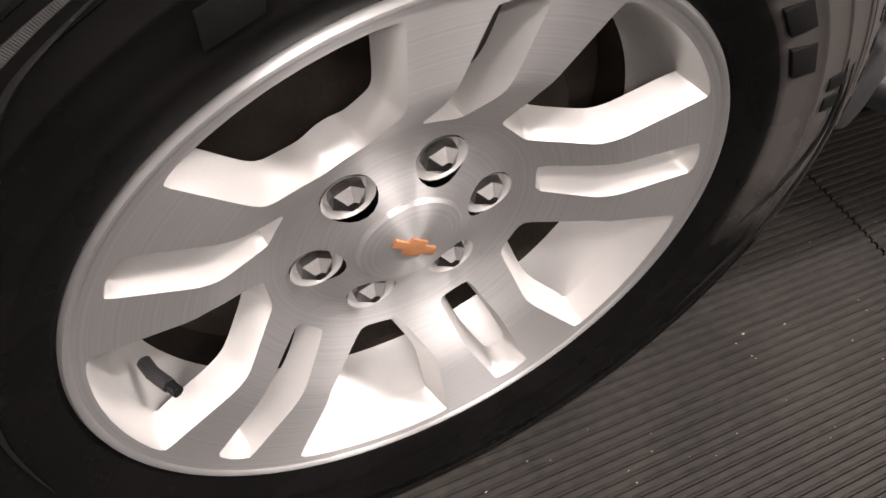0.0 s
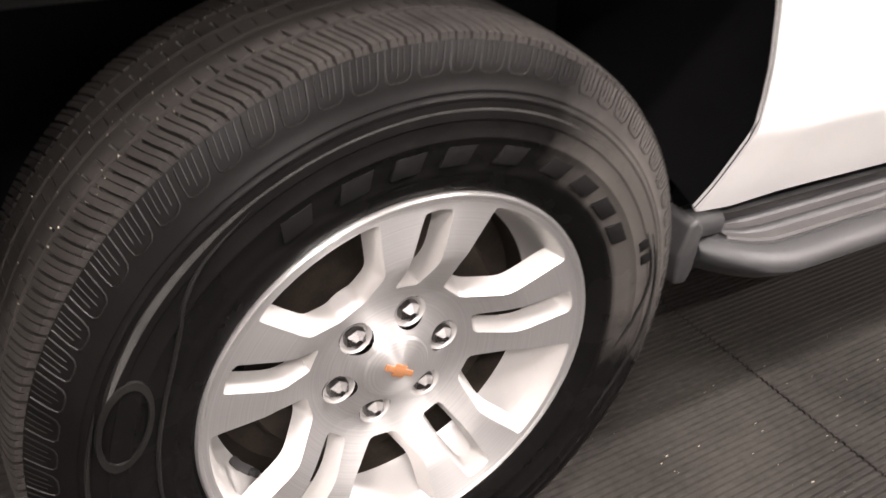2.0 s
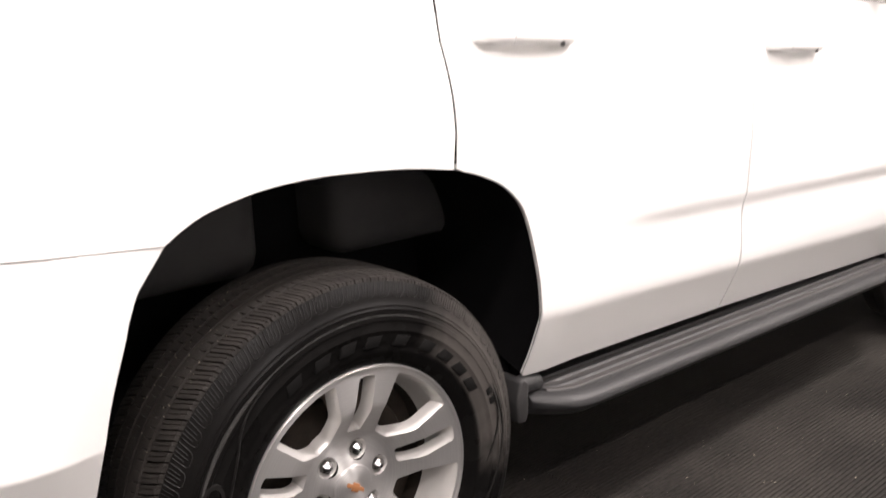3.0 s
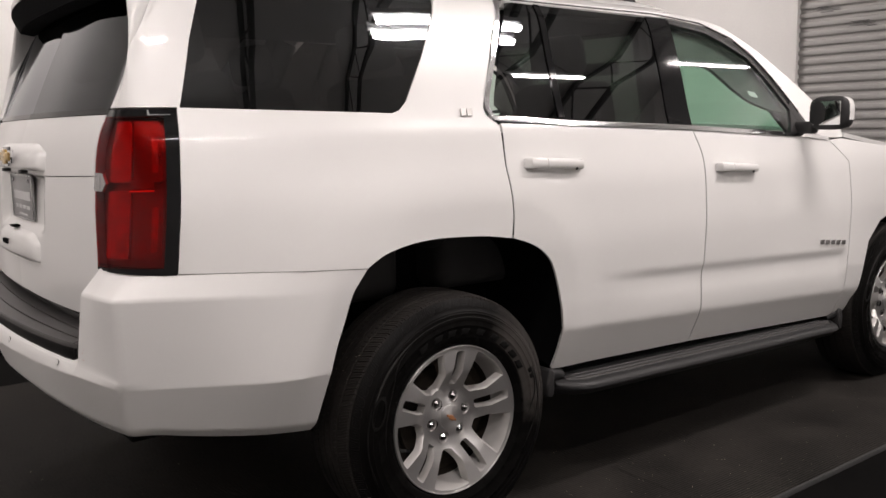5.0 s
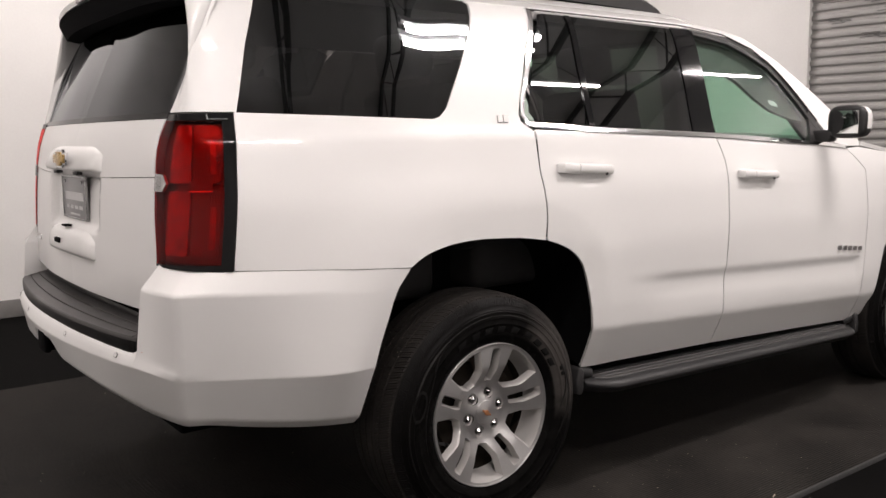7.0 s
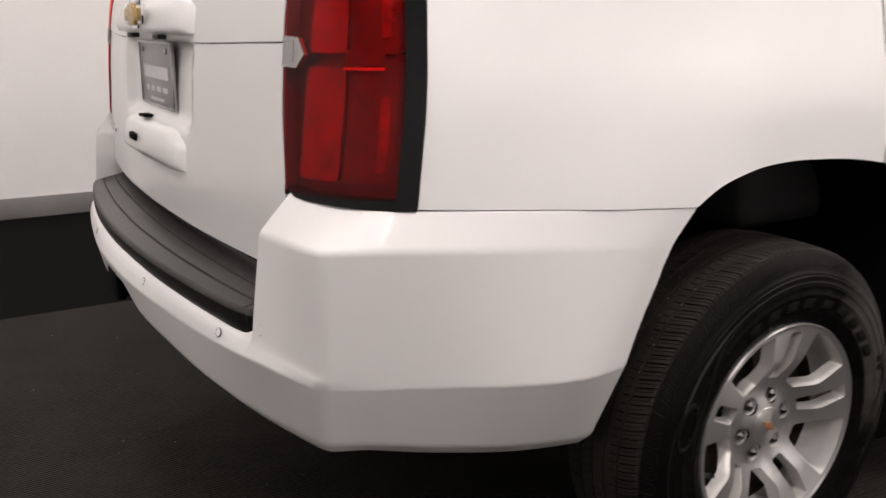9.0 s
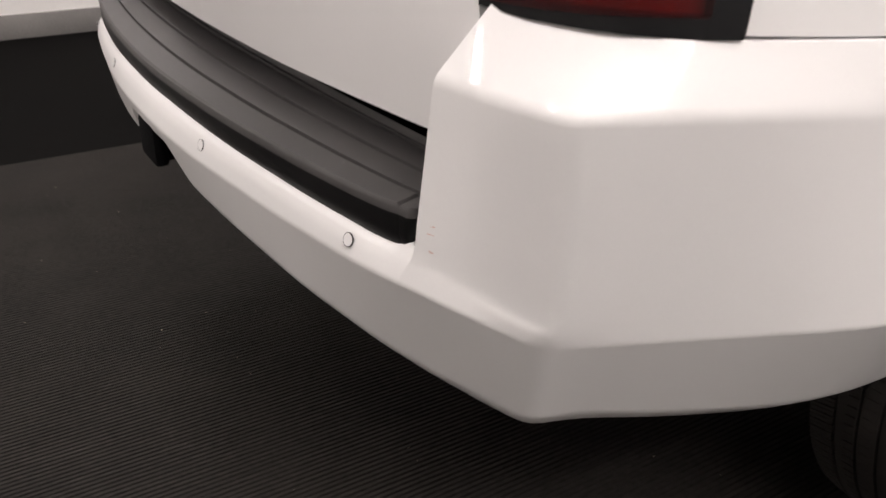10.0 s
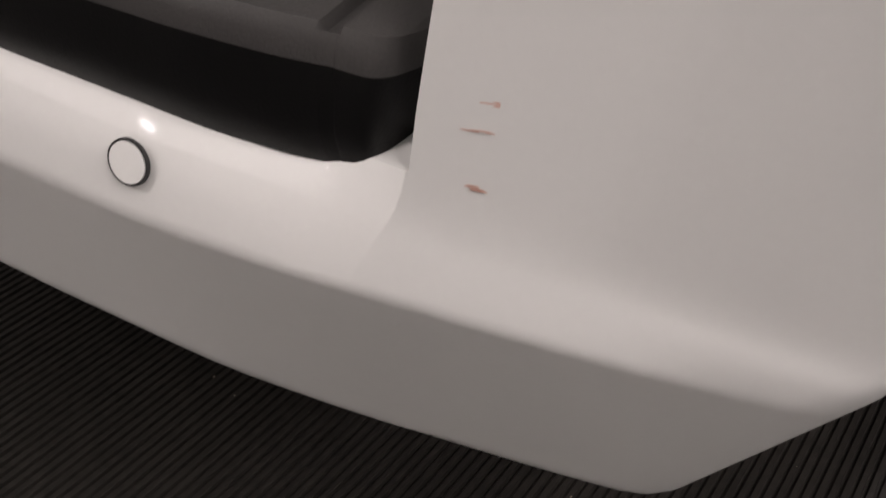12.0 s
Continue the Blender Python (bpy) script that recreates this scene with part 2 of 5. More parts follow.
def smooth(me, angle=35):
    for p in me.polygons:
        p.use_smooth = True
    me.set_sharp_from_angle(angle=radians(angle))


def part(name, bm, mat, parent=None, label="", angle=35):
    me = mesh_of(bm, name)
    smooth(me, angle)
    me.materials.append(mat)
    ob = new(name, me)
    if parent:
        ob.parent = parent
    if label:
        tagged(ob, label=label)
    return ob


def structure(name, bm, mat, label, category, angle=35):
    return tagged(part(name, bm, mat, None, "", angle), label, category, "", "structure")


def empty(name, label, category, group=""):
    return tagged(new(name), label, category, group)


def box(bm, a, b, bevel=0.0, seg=2):
    m = bmesh.ops.create_cube(bm, size=1)
    vs = m["verts"]
    for v in vs:
        v.co = Vector([(a[i] + b[i]) / 2 + v.co[i] * (b[i] - a[i]) for i in range(3)])
    if bevel:
        es = list({e for v in vs for e in v.link_edges})
        bmesh.ops.bevel(bm, geom=es, offset=bevel, segments=seg, affect="EDGES", profile=0.5)
    return bm


def boxed(a, b, bevel=0.0, seg=2):
    return box(bmesh.new(), a, b, bevel, seg)


def grid(rows, closed=False):
    """A bmesh through rows of points, each as long as the others."""
    bm = bmesh.new()
    vs = [[bm.verts.new(p) for p in row] for row in rows]
    for a, b in zip(vs, vs[1:]):
        n = len(a)
        for i in range(n if closed else n - 1):
            j = (i + 1) % n
            bm.faces.new((a[i], a[j], b[j], b[i]))
    return bm


def thicken(bm, t):
    """Gives a sheet a back, t behind its normals, and a rim."""
    bm.normal_update()
    bmesh.ops.solidify(bm, geom=list(bm.faces), thickness=t)
    return bm


def mirrored(bm):
    """The same on the vehicle's other side."""
    out = bm.copy()
    for v in out.verts:
        v.co.y = 2 * CY - v.co.y
    bmesh.ops.reverse_faces(out, faces=out.faces)
    return out


def tube(points, r, n=10, caps=True, taper=False):
    bm = bmesh.new()
    full = r
    rings = []
    pts = [Vector(p) for p in points]
    for i, p in enumerate(pts):
        d = (pts[min(i + 1, len(pts) - 1)] - pts[max(i - 1, 0)]).normalized()
        a = d.orthogonal().normalized() if i == 0 else (a - d * a.dot(d)).normalized()
        b = d.cross(a)
        if taper:
            t = i / (len(pts) - 1)
            r = full * min(1.0, 5 * min(t, 1 - t) + 0.08)
        rings.append([bm.verts.new(p + r * (math.cos(k * math.tau / n) * a + math.sin(k * math.tau / n) * b)) for k in range(n)])
    for u, v in zip(rings, rings[1:]):
        for k in range(n):
            bm.faces.new((u[k], u[(k + 1) % n], v[(k + 1) % n], v[k]))
    if caps:
        bm.faces.new(rings[0][::-1])
        bm.faces.new(rings[-1])
    return bm


def prism(outline, y0, y1, bevel=0.0):
    """A block with an outline in x and z, between two values of y."""
    bm = bmesh.new()
    f = bm.faces.new([bm.verts.new((x, y0, z)) for x, z in outline])
    ext = bmesh.ops.extrude_face_region(bm, geom=[f])
    for v in ext["geom"]:
        if isinstance(v, bmesh.types.BMVert):
            v.co.y = y1
    bmesh.ops.recalc_face_normals(bm, faces=bm.faces)
    if bevel:
        bmesh.ops.bevel(bm, geom=list(bm.edges), offset=bevel, segments=2, affect="EDGES", profile=0.5)
    return bm


# ---- the vehicle's skin: a plan line, drawn in with height ----
def spline(points, n=14):
    out = []
    p = [Vector(q) for q in points]
    for i in range(len(p) - 1):
        a, b, c, d = p[max(i - 1, 0)], p[i], p[i + 1], p[min(i + 2, len(p) - 1)]
        for k in range(n):
            t = k / n
            out.append(0.5 * (2 * b + (c - a) * t + (2 * a - 5 * b + 4 * c - d) * t * t + (3 * b - a - 3 * c + d) * t ** 3))
    return out + [p[-1]]


PLAN = spline([(3.92, 0.30), (3.84, 0.12), (3.6, 0.02), (3.2, -0.03), (2.6, -0.05), (1.5, -0.055), (0.5, -0.055), (0.0, -0.053), (-0.3, -0.050),
               (-0.6, -0.018), (-0.8, 0.020), (-0.88, 0.048), (-0.945, 0.09), (-0.985, 0.14), (-1.008, 0.204), (-1.032, 0.40), (-1.055, 0.68), (-1.062, 0.98)])
LENGTHS = np.concatenate([[0], np.cumsum([(b - a).length for a, b in zip(PLAN, PLAN[1:])])])
PX, PY = np.array([p.x for p in PLAN]), np.array([p.y for p in PLAN])
HZ = [0.30, 0.40, 0.50, 0.61, 0.70, 0.95, 1.15, 1.30, 1.335, 1.37, 1.55, 1.75, 1.82, 1.88]
SIDE_IN = [0.155, 0.105, 0.056, 0.010, 0.004, 0.0, 0.015, 0.055, 0.064, 0.085, 0.155, 0.245, 0.300, 0.50]
REAR_IN = [0.02, 0.01, 0.0, 0.0, 0.0, 0.0, 0.012, 0.03, 0.0425, 0.055, 0.13, 0.22, 0.26, 0.32]


def soft_interp(z, zs, vs):
    """Linear between the values, smoothed over a hand's width, less so low down."""
    k = 0.22 if z < 0.75 else min(1.0, 0.22 + (z - 0.75) * 4)
    k -= 0.62 * max(0.0, 1 - abs(z - 1.355) / 0.06)
    return sum(float(np.interp(z + o * k, zs, vs)) for o in (-0.04, -0.02, 0.0, 0.02, 0.04)) / 5


HANDLES = ((0.460, 1.209), (1.511, 1.153))     # middles of the door handles


def ease(a, b, v):
    t = min(max((v - a) / (b - a), 0.0), 1.0)
    return t * t * (3 - 2 * t)


def side_in(x, z):
    """How far the side lies in at a height: the falling lower crease, the door scallop and the flared rear arch."""
    zz = z + (0.053 * (min(max(x, 0.3), 2.6) - 0.5) - 0.012) * min(max((0.78 - z) / 0.1, 0.0), 1.0)
    d = soft_interp(zz, HZ, SIDE_IN)
    if 0.6 < x < 2.46:
        dz = z - (0.787 - 0.043 * (x - 0.7))
        d += 0.009 * ease(0.62, 1.0, x) * (1 - ease(2.36, 2.44, x)) * min(max((0.015 - dz) / 0.032, 0.0), 1.0) * ease(-0.16, -0.03, dz)
    if abs(x) < 0.75 and 0.42 < z < 1.30:
        s = ((abs(x) / 0.47) ** 4 + ((z - 0.42) / 0.575) ** 4) ** 0.25
        swell = 0.007 if x > 0 else 0.007 + 0.011 * ease(0.0, 0.3, -x)
        d += 0.008 * min(max((1.19 - s) / 0.19, 0.0), 1.2) * ease(-0.30, -0.12, x) - swell * (1 - ease(1.16, 1.50, s))
    for hx, hz in HANDLES:
        e = ((x - hx - 0.012) / 0.084) ** 2 + ((z - hz + 0.014) / 0.045) ** 2
        if e < 1:
            d += 0.010 * (1 - e) ** 1.3
    return d


def U(x):
    """The place along the plan line for an x on the side."""
    return float(np.interp(-x, -PX, LENGTHS))


def V(y):
    """The place along the plan line for a y on the rear."""
    k = int(np.argmin(abs(PX + 0.9)))
    return float(np.interp(y, PY[k:], LENGTHS[k:]))


W0, W1 = U(-0.84), V(0.27)


def skin(u, z, off=0.0):
    x, y = float(np.interp(u, LENGTHS, PX)), float(np.interp(u, LENGTHS, PY))
    w = min(max((u - W0) / (W1 - W0), 0.0), 1.0)
    w = w * w * (3 - 2 * w)
    r = soft_interp(z, HZ, REAR_IN)
    if y > 0.55 and w > 0.9:
        r += 0.022 * ease(0.655, 0.72, y) * ease(1.025, 1.06, z) * (1 - ease(1.212, 1.222, z))
    p = Vector((x + w * r, y + (1 - w) * side_in(x, z), z))
    return p + off * skin_normal(u, z) if off else p


def skin_normal(u, z):
    e = 0.012
    a = skin(min(u + e, LENGTHS[-1]), z) - skin(max(u - e, 0), z)
    b = skin(u, z + e) - skin(u, z - e)
    return a.cross(b).normalized() * -1


def filled(loops, step, zstep):
    """Triangles inside loops of (u, z), cut along a grid."""
    bm = bmesh.new()
    for loop in loops:
        vs = [bm.verts.new((a, b, 0)) for a, b in loop]
        for i, v in enumerate(vs):
            bm.edges.new((v, vs[(i + 1) % len(vs)]))
    bmesh.ops.triangle_fill(bm, use_beauty=True, edges=list(bm.edges), normal=(0, 0, 1))
    us, zs = [p[0] for p in loops[0]], [p[1] for p in loops[0]]
    for lo, hi, st, axis in ((min(us), max(us), step, 0), (min(zs), max(zs), zstep, 1)):
        k = math.ceil(lo / st + 0.001)
        while k * st < hi:
            co, no = [0, 0, 0], [0, 0, 0]
            co[axis], no[axis] = k * st, 1
            bmesh.ops.bisect_plane(bm, geom=list(bm.verts) + list(bm.edges) + list(bm.faces), plane_co=co, plane_no=no, dist=1e-5)
            k += 1
    return bm


def rounded(loop, r, n=3):
    """A loop of (u, z) with its corners cut round."""
    out = []
    m = len(loop)
    for i in range(m):
        p, a, b = Vector(loop[i]), Vector(loop[i - 1]), Vector(loop[(i + 1) % m])
        da, db = (a - p), (b - p)
        ra, rb = min(r, da.length * 0.4), min(r, db.length * 0.4)
        if da.length < 1e-6 or db.length < 1e-6 or da.angle(db) > 2.9:
            out.append(tuple(p))
            continue
        s, e = p + da.normalized() * ra, p + db.normalized() * rb
        for k in range(n + 1):
            t = k / n
            out.append(tuple((1 - t) ** 2 * s + 2 * t * (1 - t) * p + t * t * e))
    return out


def panel(name, loops, mat, parent, label="", off=0.0, depth=0.02, step=0.07, zstep=0.05, other=False, both=False, level=None):
    """A piece of the skin inside loops of (u, z), with turned-in edges."""
    flat = filled(loops, step, zstep)
    flat.verts.index_update()
    co = [(v.co.x, v.co.y) for v in flat.verts]
    faces = []
    for f in flat.faces:
        ids = [v.index for v in f.verts]
        faces.append(ids)
    rim = [[v.index for v in e.verts] for e in flat.edges if len(e.link_faces) == 1]
    flat.free()
    pts, nor = [], []
    for a, b in co:
        n = skin_normal(a, min(max(b, level[0]), level[1]) if level else b)
        pts.append(skin(a, b) + off * n)
        nor.append(n)
    if faces:
        f = next(f for f in faces if (pts[f[1]] - pts[f[0]]).cross(pts[f[2]] - pts[f[0]]).length > 1e-7)
        if (pts[f[1]] - pts[f[0]]).cross(pts[f[2]] - pts[f[0]]).dot(nor[f[0]]) < 0:
            faces = [f[::-1] for f in faces]
    front = len(faces)
    order = {}
    for f in faces:
        for i in range(len(f)):
            order[(f[i], f[(i + 1) % len(f)])] = True
    back = {}
    for a, b in rim:
        for i in (a, b):
            if i not in back:
                back[i] = len(pts)
                pts.append(pts[i] - depth * nor[i])
        if (a, b) not in order:
            a, b = b, a
        faces.append([b, a, back[a], back[b]])
    made = []
    for side in ((False, True) if both else (other,)):
        p2, f2, n2 = pts, faces, nor
        if side:
            p2 = [Vector((p.x, 2 * CY - p.y, p.z)) for p in pts]
            n2 = [Vector((n.x, -n.y, n.z)) for n in nor]
            f2 = [f[::-1] for f in faces]
        me = bpy.data.meshes.new(name)
        me.from_pydata([tuple(p) for p in p2], [], f2)
        me.update()
        for q in me.polygons:
            q.use_smooth = q.index < front
        normals = []
        for q in me.polygons:
            for li in q.loop_indices:
                vi = me.loops[li].vertex_index
                normals.append(tuple(n2[vi]) if q.index < front and vi < len(n2) else tuple(q.normal))
        me.normals_split_custom_set(normals)
        me.materials.append(mat)
        ob = new(name, me)
        ob.parent = parent
        if label:
            tagged(ob, label=label)
        made.append(ob)
    return made


def on_side(pts):
    return [(U(x), z) for x, z in pts]


def block_on_skin(name, loop, mat, parent, off, depth, label="", both=False):
    return panel(name, [loop], mat, parent, label, off=off, depth=depth, step=0.03, zstep=0.03, both=both)


# ---- the hall ----
X0, X1, Y0, Y1 = -5.2, 6.0, -5.4, 5.05
bm = boxed((X0 - 0.3, Y0 - 0.3, -0.25), (X1 + 0.3, Y1 + 0.3, -0.012))
structure("floor", bm, DARKFLOOR, "dark smooth hall floor beyond the ribbed mats", "floor")
structure("wall_side", boxed((X0 - 0.3, Y1, -0.012), (X1 + 0.3, Y1 + 0.25, CEIL)), WALL, "plain white painted hall wall", "wall")
# unseen wall, white and close so that it bounces light onto the car
structure("bounce_wall", boxed((X0 - 0.3, Y0 - 0.25, -0.012), (X1 + 0.3, Y0, CEIL)), WALL, "plain white painted hall wall", "wall")
structure("wall_rear", boxed((X0 - 0.25, Y0, -0.012), (X0, Y1, CEIL)), WALL, "plain white painted hall wall", "wall")
# front wall with the shutter's opening
DY0, DY1, DZ = -1.6, 2.40, 3.3
bm = boxed((X1, DY1, -0.012), (X1 + 0.25, Y1, CEIL))
box(bm, (X1, Y0, -0.012), (X1 + 0.25, DY0, CEIL))
box(bm, (X1, DY0, DZ), (X1 + 0.25, DY1, CEIL))
structure("wall_front", bm, WALL, "white painted hall wall round a shutter opening", "wall")
structure("baseboard", boxed((X0, Y1 - 0.012, -0.012), (X1, Y1, 0.125), 0.003), BASE, "grey base strip along the white wall", "baseboard")
structure("ceiling", boxed((X0 - 0.3, Y0 - 0.3, CEIL), (X1 + 0.3, Y1 + 0.3, CEIL + 0.15)), DECK, "pale grey open ceiling deck", "ceiling")


def roller_shutter():
    s = empty("roller_shutter", "closed grey corrugated steel roller shutter with dark scrapes", "shutter")
    xs = X1 + 0.06
    n, pitch = 39, 0.085
    prof = [(0.0, 0.000), (0.012, 0.004), (0.018, 0.028), (0.012, 0.046), (0.0, 0.050), (-0.004, 0.058), (-0.004, 0.077), (0.0, 0.083)]
    rows = []
    for dy in (DY0, DY1):
        rows.append([(xs - a, dy, b) for a, b in prof])
    bm = thicken(grid(rows), 0.004)
    bmesh.ops.recalc_face_normals(bm, faces=bm.faces)
    me = mesh_of(bm, "slat")
    smooth(me, 50)
    me.materials.append(SHUTTER)
    for k in range(n):
        ob = new("slat", me)
        ob.location.z = k * pitch
        ob.parent = s
    for y in (DY0, DY1):
        part("guide_rail", boxed((X1 - 0.020, y - 0.016, -0.012), (X1 - 0.002, y + 0.016, DZ), 0.003), WALL, s, "white painted guide rail")
    rnd = random.Random(4)
    for y, z, ln in ((1.9, 2.52, 0.75), (2.15, 2.36, 0.35), (1.55, 2.42, 0.5), (1.75, 2.20, 0.3)):
        bm = bmesh.new()
        for k in range(5):
            a = y - ln / 2 + rnd.random() * ln * 0.5
            box(bm, (xs - 0.0205, a, z + 0.012 * k - 0.03), (xs - 0.0185, a + ln * (0.25 + 0.4 * rnd.random()), z + 0.012 * k - 0.03 + 0.006))
        part("scrape", bm, DARKSTEEL, s, "dark scrape across the slats")


roller_shutter()

for k in range(7):
    x = X0 + 0.8 + k * 1.5
    j = empty("ceiling_joist", "dark open-web steel ceiling joist", "joist", "ceiling joists")
    for z in (CEIL - 0.06, CEIL - 0.42):
        part("chord", boxed((x - 0.03, Y0, z), (x + 0.03, Y1, z + 0.04), 0.004), JOIST, j)
    for i in range(16):
        y = Y0 + 0.2 + i * 0.74
        up = [(x, y, CEIL - 0.40), (x, y + 0.37, CEIL - 0.04), (x, y + 0.74, CEIL - 0.40)]
        part("web_rod", tube(up, 0.011, 6), JOIST, j)

for x, y, ln in LAMPS:
    f = empty("ceiling_light", "hanging white fixture with a lit tube, some added as unseen fill", "ceiling light", "ceiling lights")
    bm = boxed((x - ln / 2 - 0.04, y - 0.022, LAMP_Z + 0.03), (x + ln / 2 + 0.04, y + 0.022, LAMP_Z + 0.09), 0.008)
    part("housing", bm, HOUSING, f)
    part("tube", tube([(x - ln / 2, y, LAMP_Z), (x + ln / 2, y, LAMP_Z)], 0.018, 10), TUBE, f, "glowing white tube")
    for d in (-0.4 * ln, 0.4 * ln):
        part("hanger", tube([(x + d, y, LAMP_Z + 0.09), (x + d, y, CEIL)], 0.005, 6), JOIST, f)
    a = bpy.data.lights.new("fluorescent_lamp", "AREA")
    a.shape, a.size, a.size_y = "RECTANGLE", ln, 0.05
    a.energy, a.color = LAMP_WATTS * ln / 1.2, (1.0, 0.898, 0.868)
    ob = new("fluorescent_lamp", a)
    ob.matrix_world = pose(x, y, LAMP_Z - 0.03)
    tagged(ob, kind="structure")


def ribbed_mat(x0, x1, y0, y1, tilt=0.0):
    pitch, h = 0.0125, 0.0042
    n = int((y1 - y0) / pitch)
    prof = []
    for k in range(n):
        y = y0 + k * pitch
        prof += [(y, 0.0 - h), (y + pitch * 0.16, 0.0), (y + pitch * 0.68, 0.0), (y + pitch * 0.84, 0.0 - h)]
    rows = [[(x, y, z) for y, z in prof] for x in (x0, x0 + (x1 - x0) * 0.5, x1)]
    bm = grid(rows)
    low = [bm.verts.new(p) for p in ((x0, y0, -0.012), (x0, y1, -0.012), (x1, y1, -0.012), (x1, y0, -0.012))]
    bm.faces.new(low)
    bmesh.ops.recalc_face_normals(bm, faces=bm.faces)
    ob = part("floor_mat", bm, MAT, None, "", 20)
    return tagged(ob, "grey-brown ribbed rubber floor mat with scattered dust", "mat", "ribbed floor mats")


MY0, MY1 = -0.54, 2.88
ribbed_mat(-4.2, 0.8308, MY0, MY1)
ribbed_mat(0.835, 5.2, MY0, MY1)

# rubber edging along the mats
for a, b in ((-4.2, 0.832), (0.835, 5.2)):
    bm = bmesh.new()
    ends = [[bm.verts.new((x, y, z)) for y, z in ((MY0 - 0.014, -0.012), (MY0 - 0.013, -0.006), (MY0 - 0.007, 0.002), (MY0 + 0.002, 0.003), (MY0 + 0.004, -0.012))] for x in (a, b)]
    for i in range(5):
        bm.faces.new((ends[0][i], ends[0][(i + 1) % 5], ends[1][(i + 1) % 5], ends[1][i]))
    bm.faces.new(ends[0])
    bm.faces.new(ends[1])
    bmesh.ops.recalc_face_normals(bm, faces=bm.faces)
    structure("trim", bm, BLACK, "black rubber edging along the mat", "edging")

# crumbs of dirt on the mats
rnd = random.Random(11)
bm = bmesh.new()
for k in range(800):
    x = rnd.uniform(-2.2, 2.6)
    y = rnd.uniform(-0.5, 0.1) if rnd.random() < 0.55 else rnd.uniform(0.1, 2.6)
    s = rnd.uniform(0.0004, 0.0010) if rnd.random() < 0.96 else rnd.uniform(0.0012, 0.0017)
    m = bmesh.ops.create_icosphere(bm, subdivisions=1, radius=s, matrix=Matrix.Translation((x, y, s * 0.6)) @ Matrix.Diagonal((1 + rnd.random() * 1.5, 1, 0.7, 1)))
tagged(part("floor_crumbs", bm, DEBRIS), "pale crumbs scattered over the mats", "crumbs", "", "stuff")
chip = prism([(-0.012, 0), (0.011, 0.001), (0.013, 0.003), (-0.011, 0.003)], -0.002, 0.002)
ob = part("wood_chip", chip, DEBRIS)
ob.matrix_world = pose(0.98, -0.5, 0.001, 0, 0, 20)
tagged(ob, "pale splinter lying on the mat", "chip")

# ---- the vehicle ----
car = empty("suv", "white full-size four-door SUV with black running boards", "car")
car.location = (0, 0, 0)

ARCH = [(-0.469, 0.440), (-0.459, 0.55), (-0.440, 0.64), (-0.424, 0.715), (-0.399, 0.80), (-0.386, 0.85), (-0.362, 0.90), (-0.331, 0.938), (-0.30, 0.960), (-0.255, 0.979), (-0.17, 0.995), (-0.08, 1.001), (0.0, 1.000),
        (0.13, 0.992), (0.248, 0.974), (0.33, 0.949), (0.392, 0.912), (0.440, 0.848), (0.481, 0.700), (0.494, 0.576), (0.496, 0.468)]
ARCH = [tuple(p) for p in spline(ARCH, 4)]
CUT_R = [(0.248, 0.973), (0.254, 1.047), (0.248, 1.13), (0.243, 1.208), (0.259, 1.352)]
CUT_M = [(1.283, 0.44), (1.283, 0.586), (1.285, 0.705), (1.299, 0.974), (1.304, 1.216), (1.290, 1.27), (1.271, 1.317)]
CUT_F = [(2.42, 0.385), (2.434, 0.556), (2.449, 0.748), (2.453, 0.952), (2.437, 1.153), (2.36, 1.21), (2.289, 1.256)]
ARCH_F = [(2.50, 0.375), (2.545, 0.42), (2.575, 0.50), (2.60, 0.60), (2.645, 0.745), (2.756, 0.842), (2.931, 0.885), (3.12, 0.875), (3.26, 0.80), (3.35, 0.66), (3.40, 0.47)]
G = 0.003


def shift(pts, dx=0.0, dz=0.0):
    return [(x + dx, z + dz) for x, z in pts]


# rear quarter, with the D-pillar and the side window's opening
QGLASS = [(-0.800, 1.410), (-0.785, 1.455), (-0.738, 1.602), (-0.680, 1.745), (-0.645, 1.822), (0.118, 1.824), (0.138, 1.818), (0.140, 1.800), (0.095, 1.71), (0.010, 1.58), (-0.10, 1.428), (-0.135, 1.400), (-0.165, 1.391)]
loop = on_side([(-0.333, 0.9395), *[p for p in ARCH if -0.329 < p[0] < 0.24], (0.244, 0.976)]) + on_side(shift(CUT_R[1:4], -G)) + on_side([(0.252, 1.349), (0.207, 1.385), (0.205, 1.41), (0.222, 1.449), (0.332, 1.66), (0.43, 1.80), (0.43, 1.816), (0.30, 1.832), (-0.3, 1.838), (-0.655, 1.834)]) \
    + [(V(0.242), 1.805), (V(0.228), 1.70), (V(0.212), 1.60), (V(0.228), 1.50), (V(0.252), 1.412)] + on_side([(-0.806, 1.412), (-0.808, 1.40), (-0.860, 0.971)])
panel("quarter_panel", [loop, on_side(QGLASS)], PAINT, car, depth=0.010, step=0.04, zstep=0.03, both=True)
panel("quarter_window", [on_side(shift(QGLASS, 0, 0))], PRIVACY, car, "dark tinted side window", off=-0.006, depth=0.003, both=True, level=(1.50, 1.62))

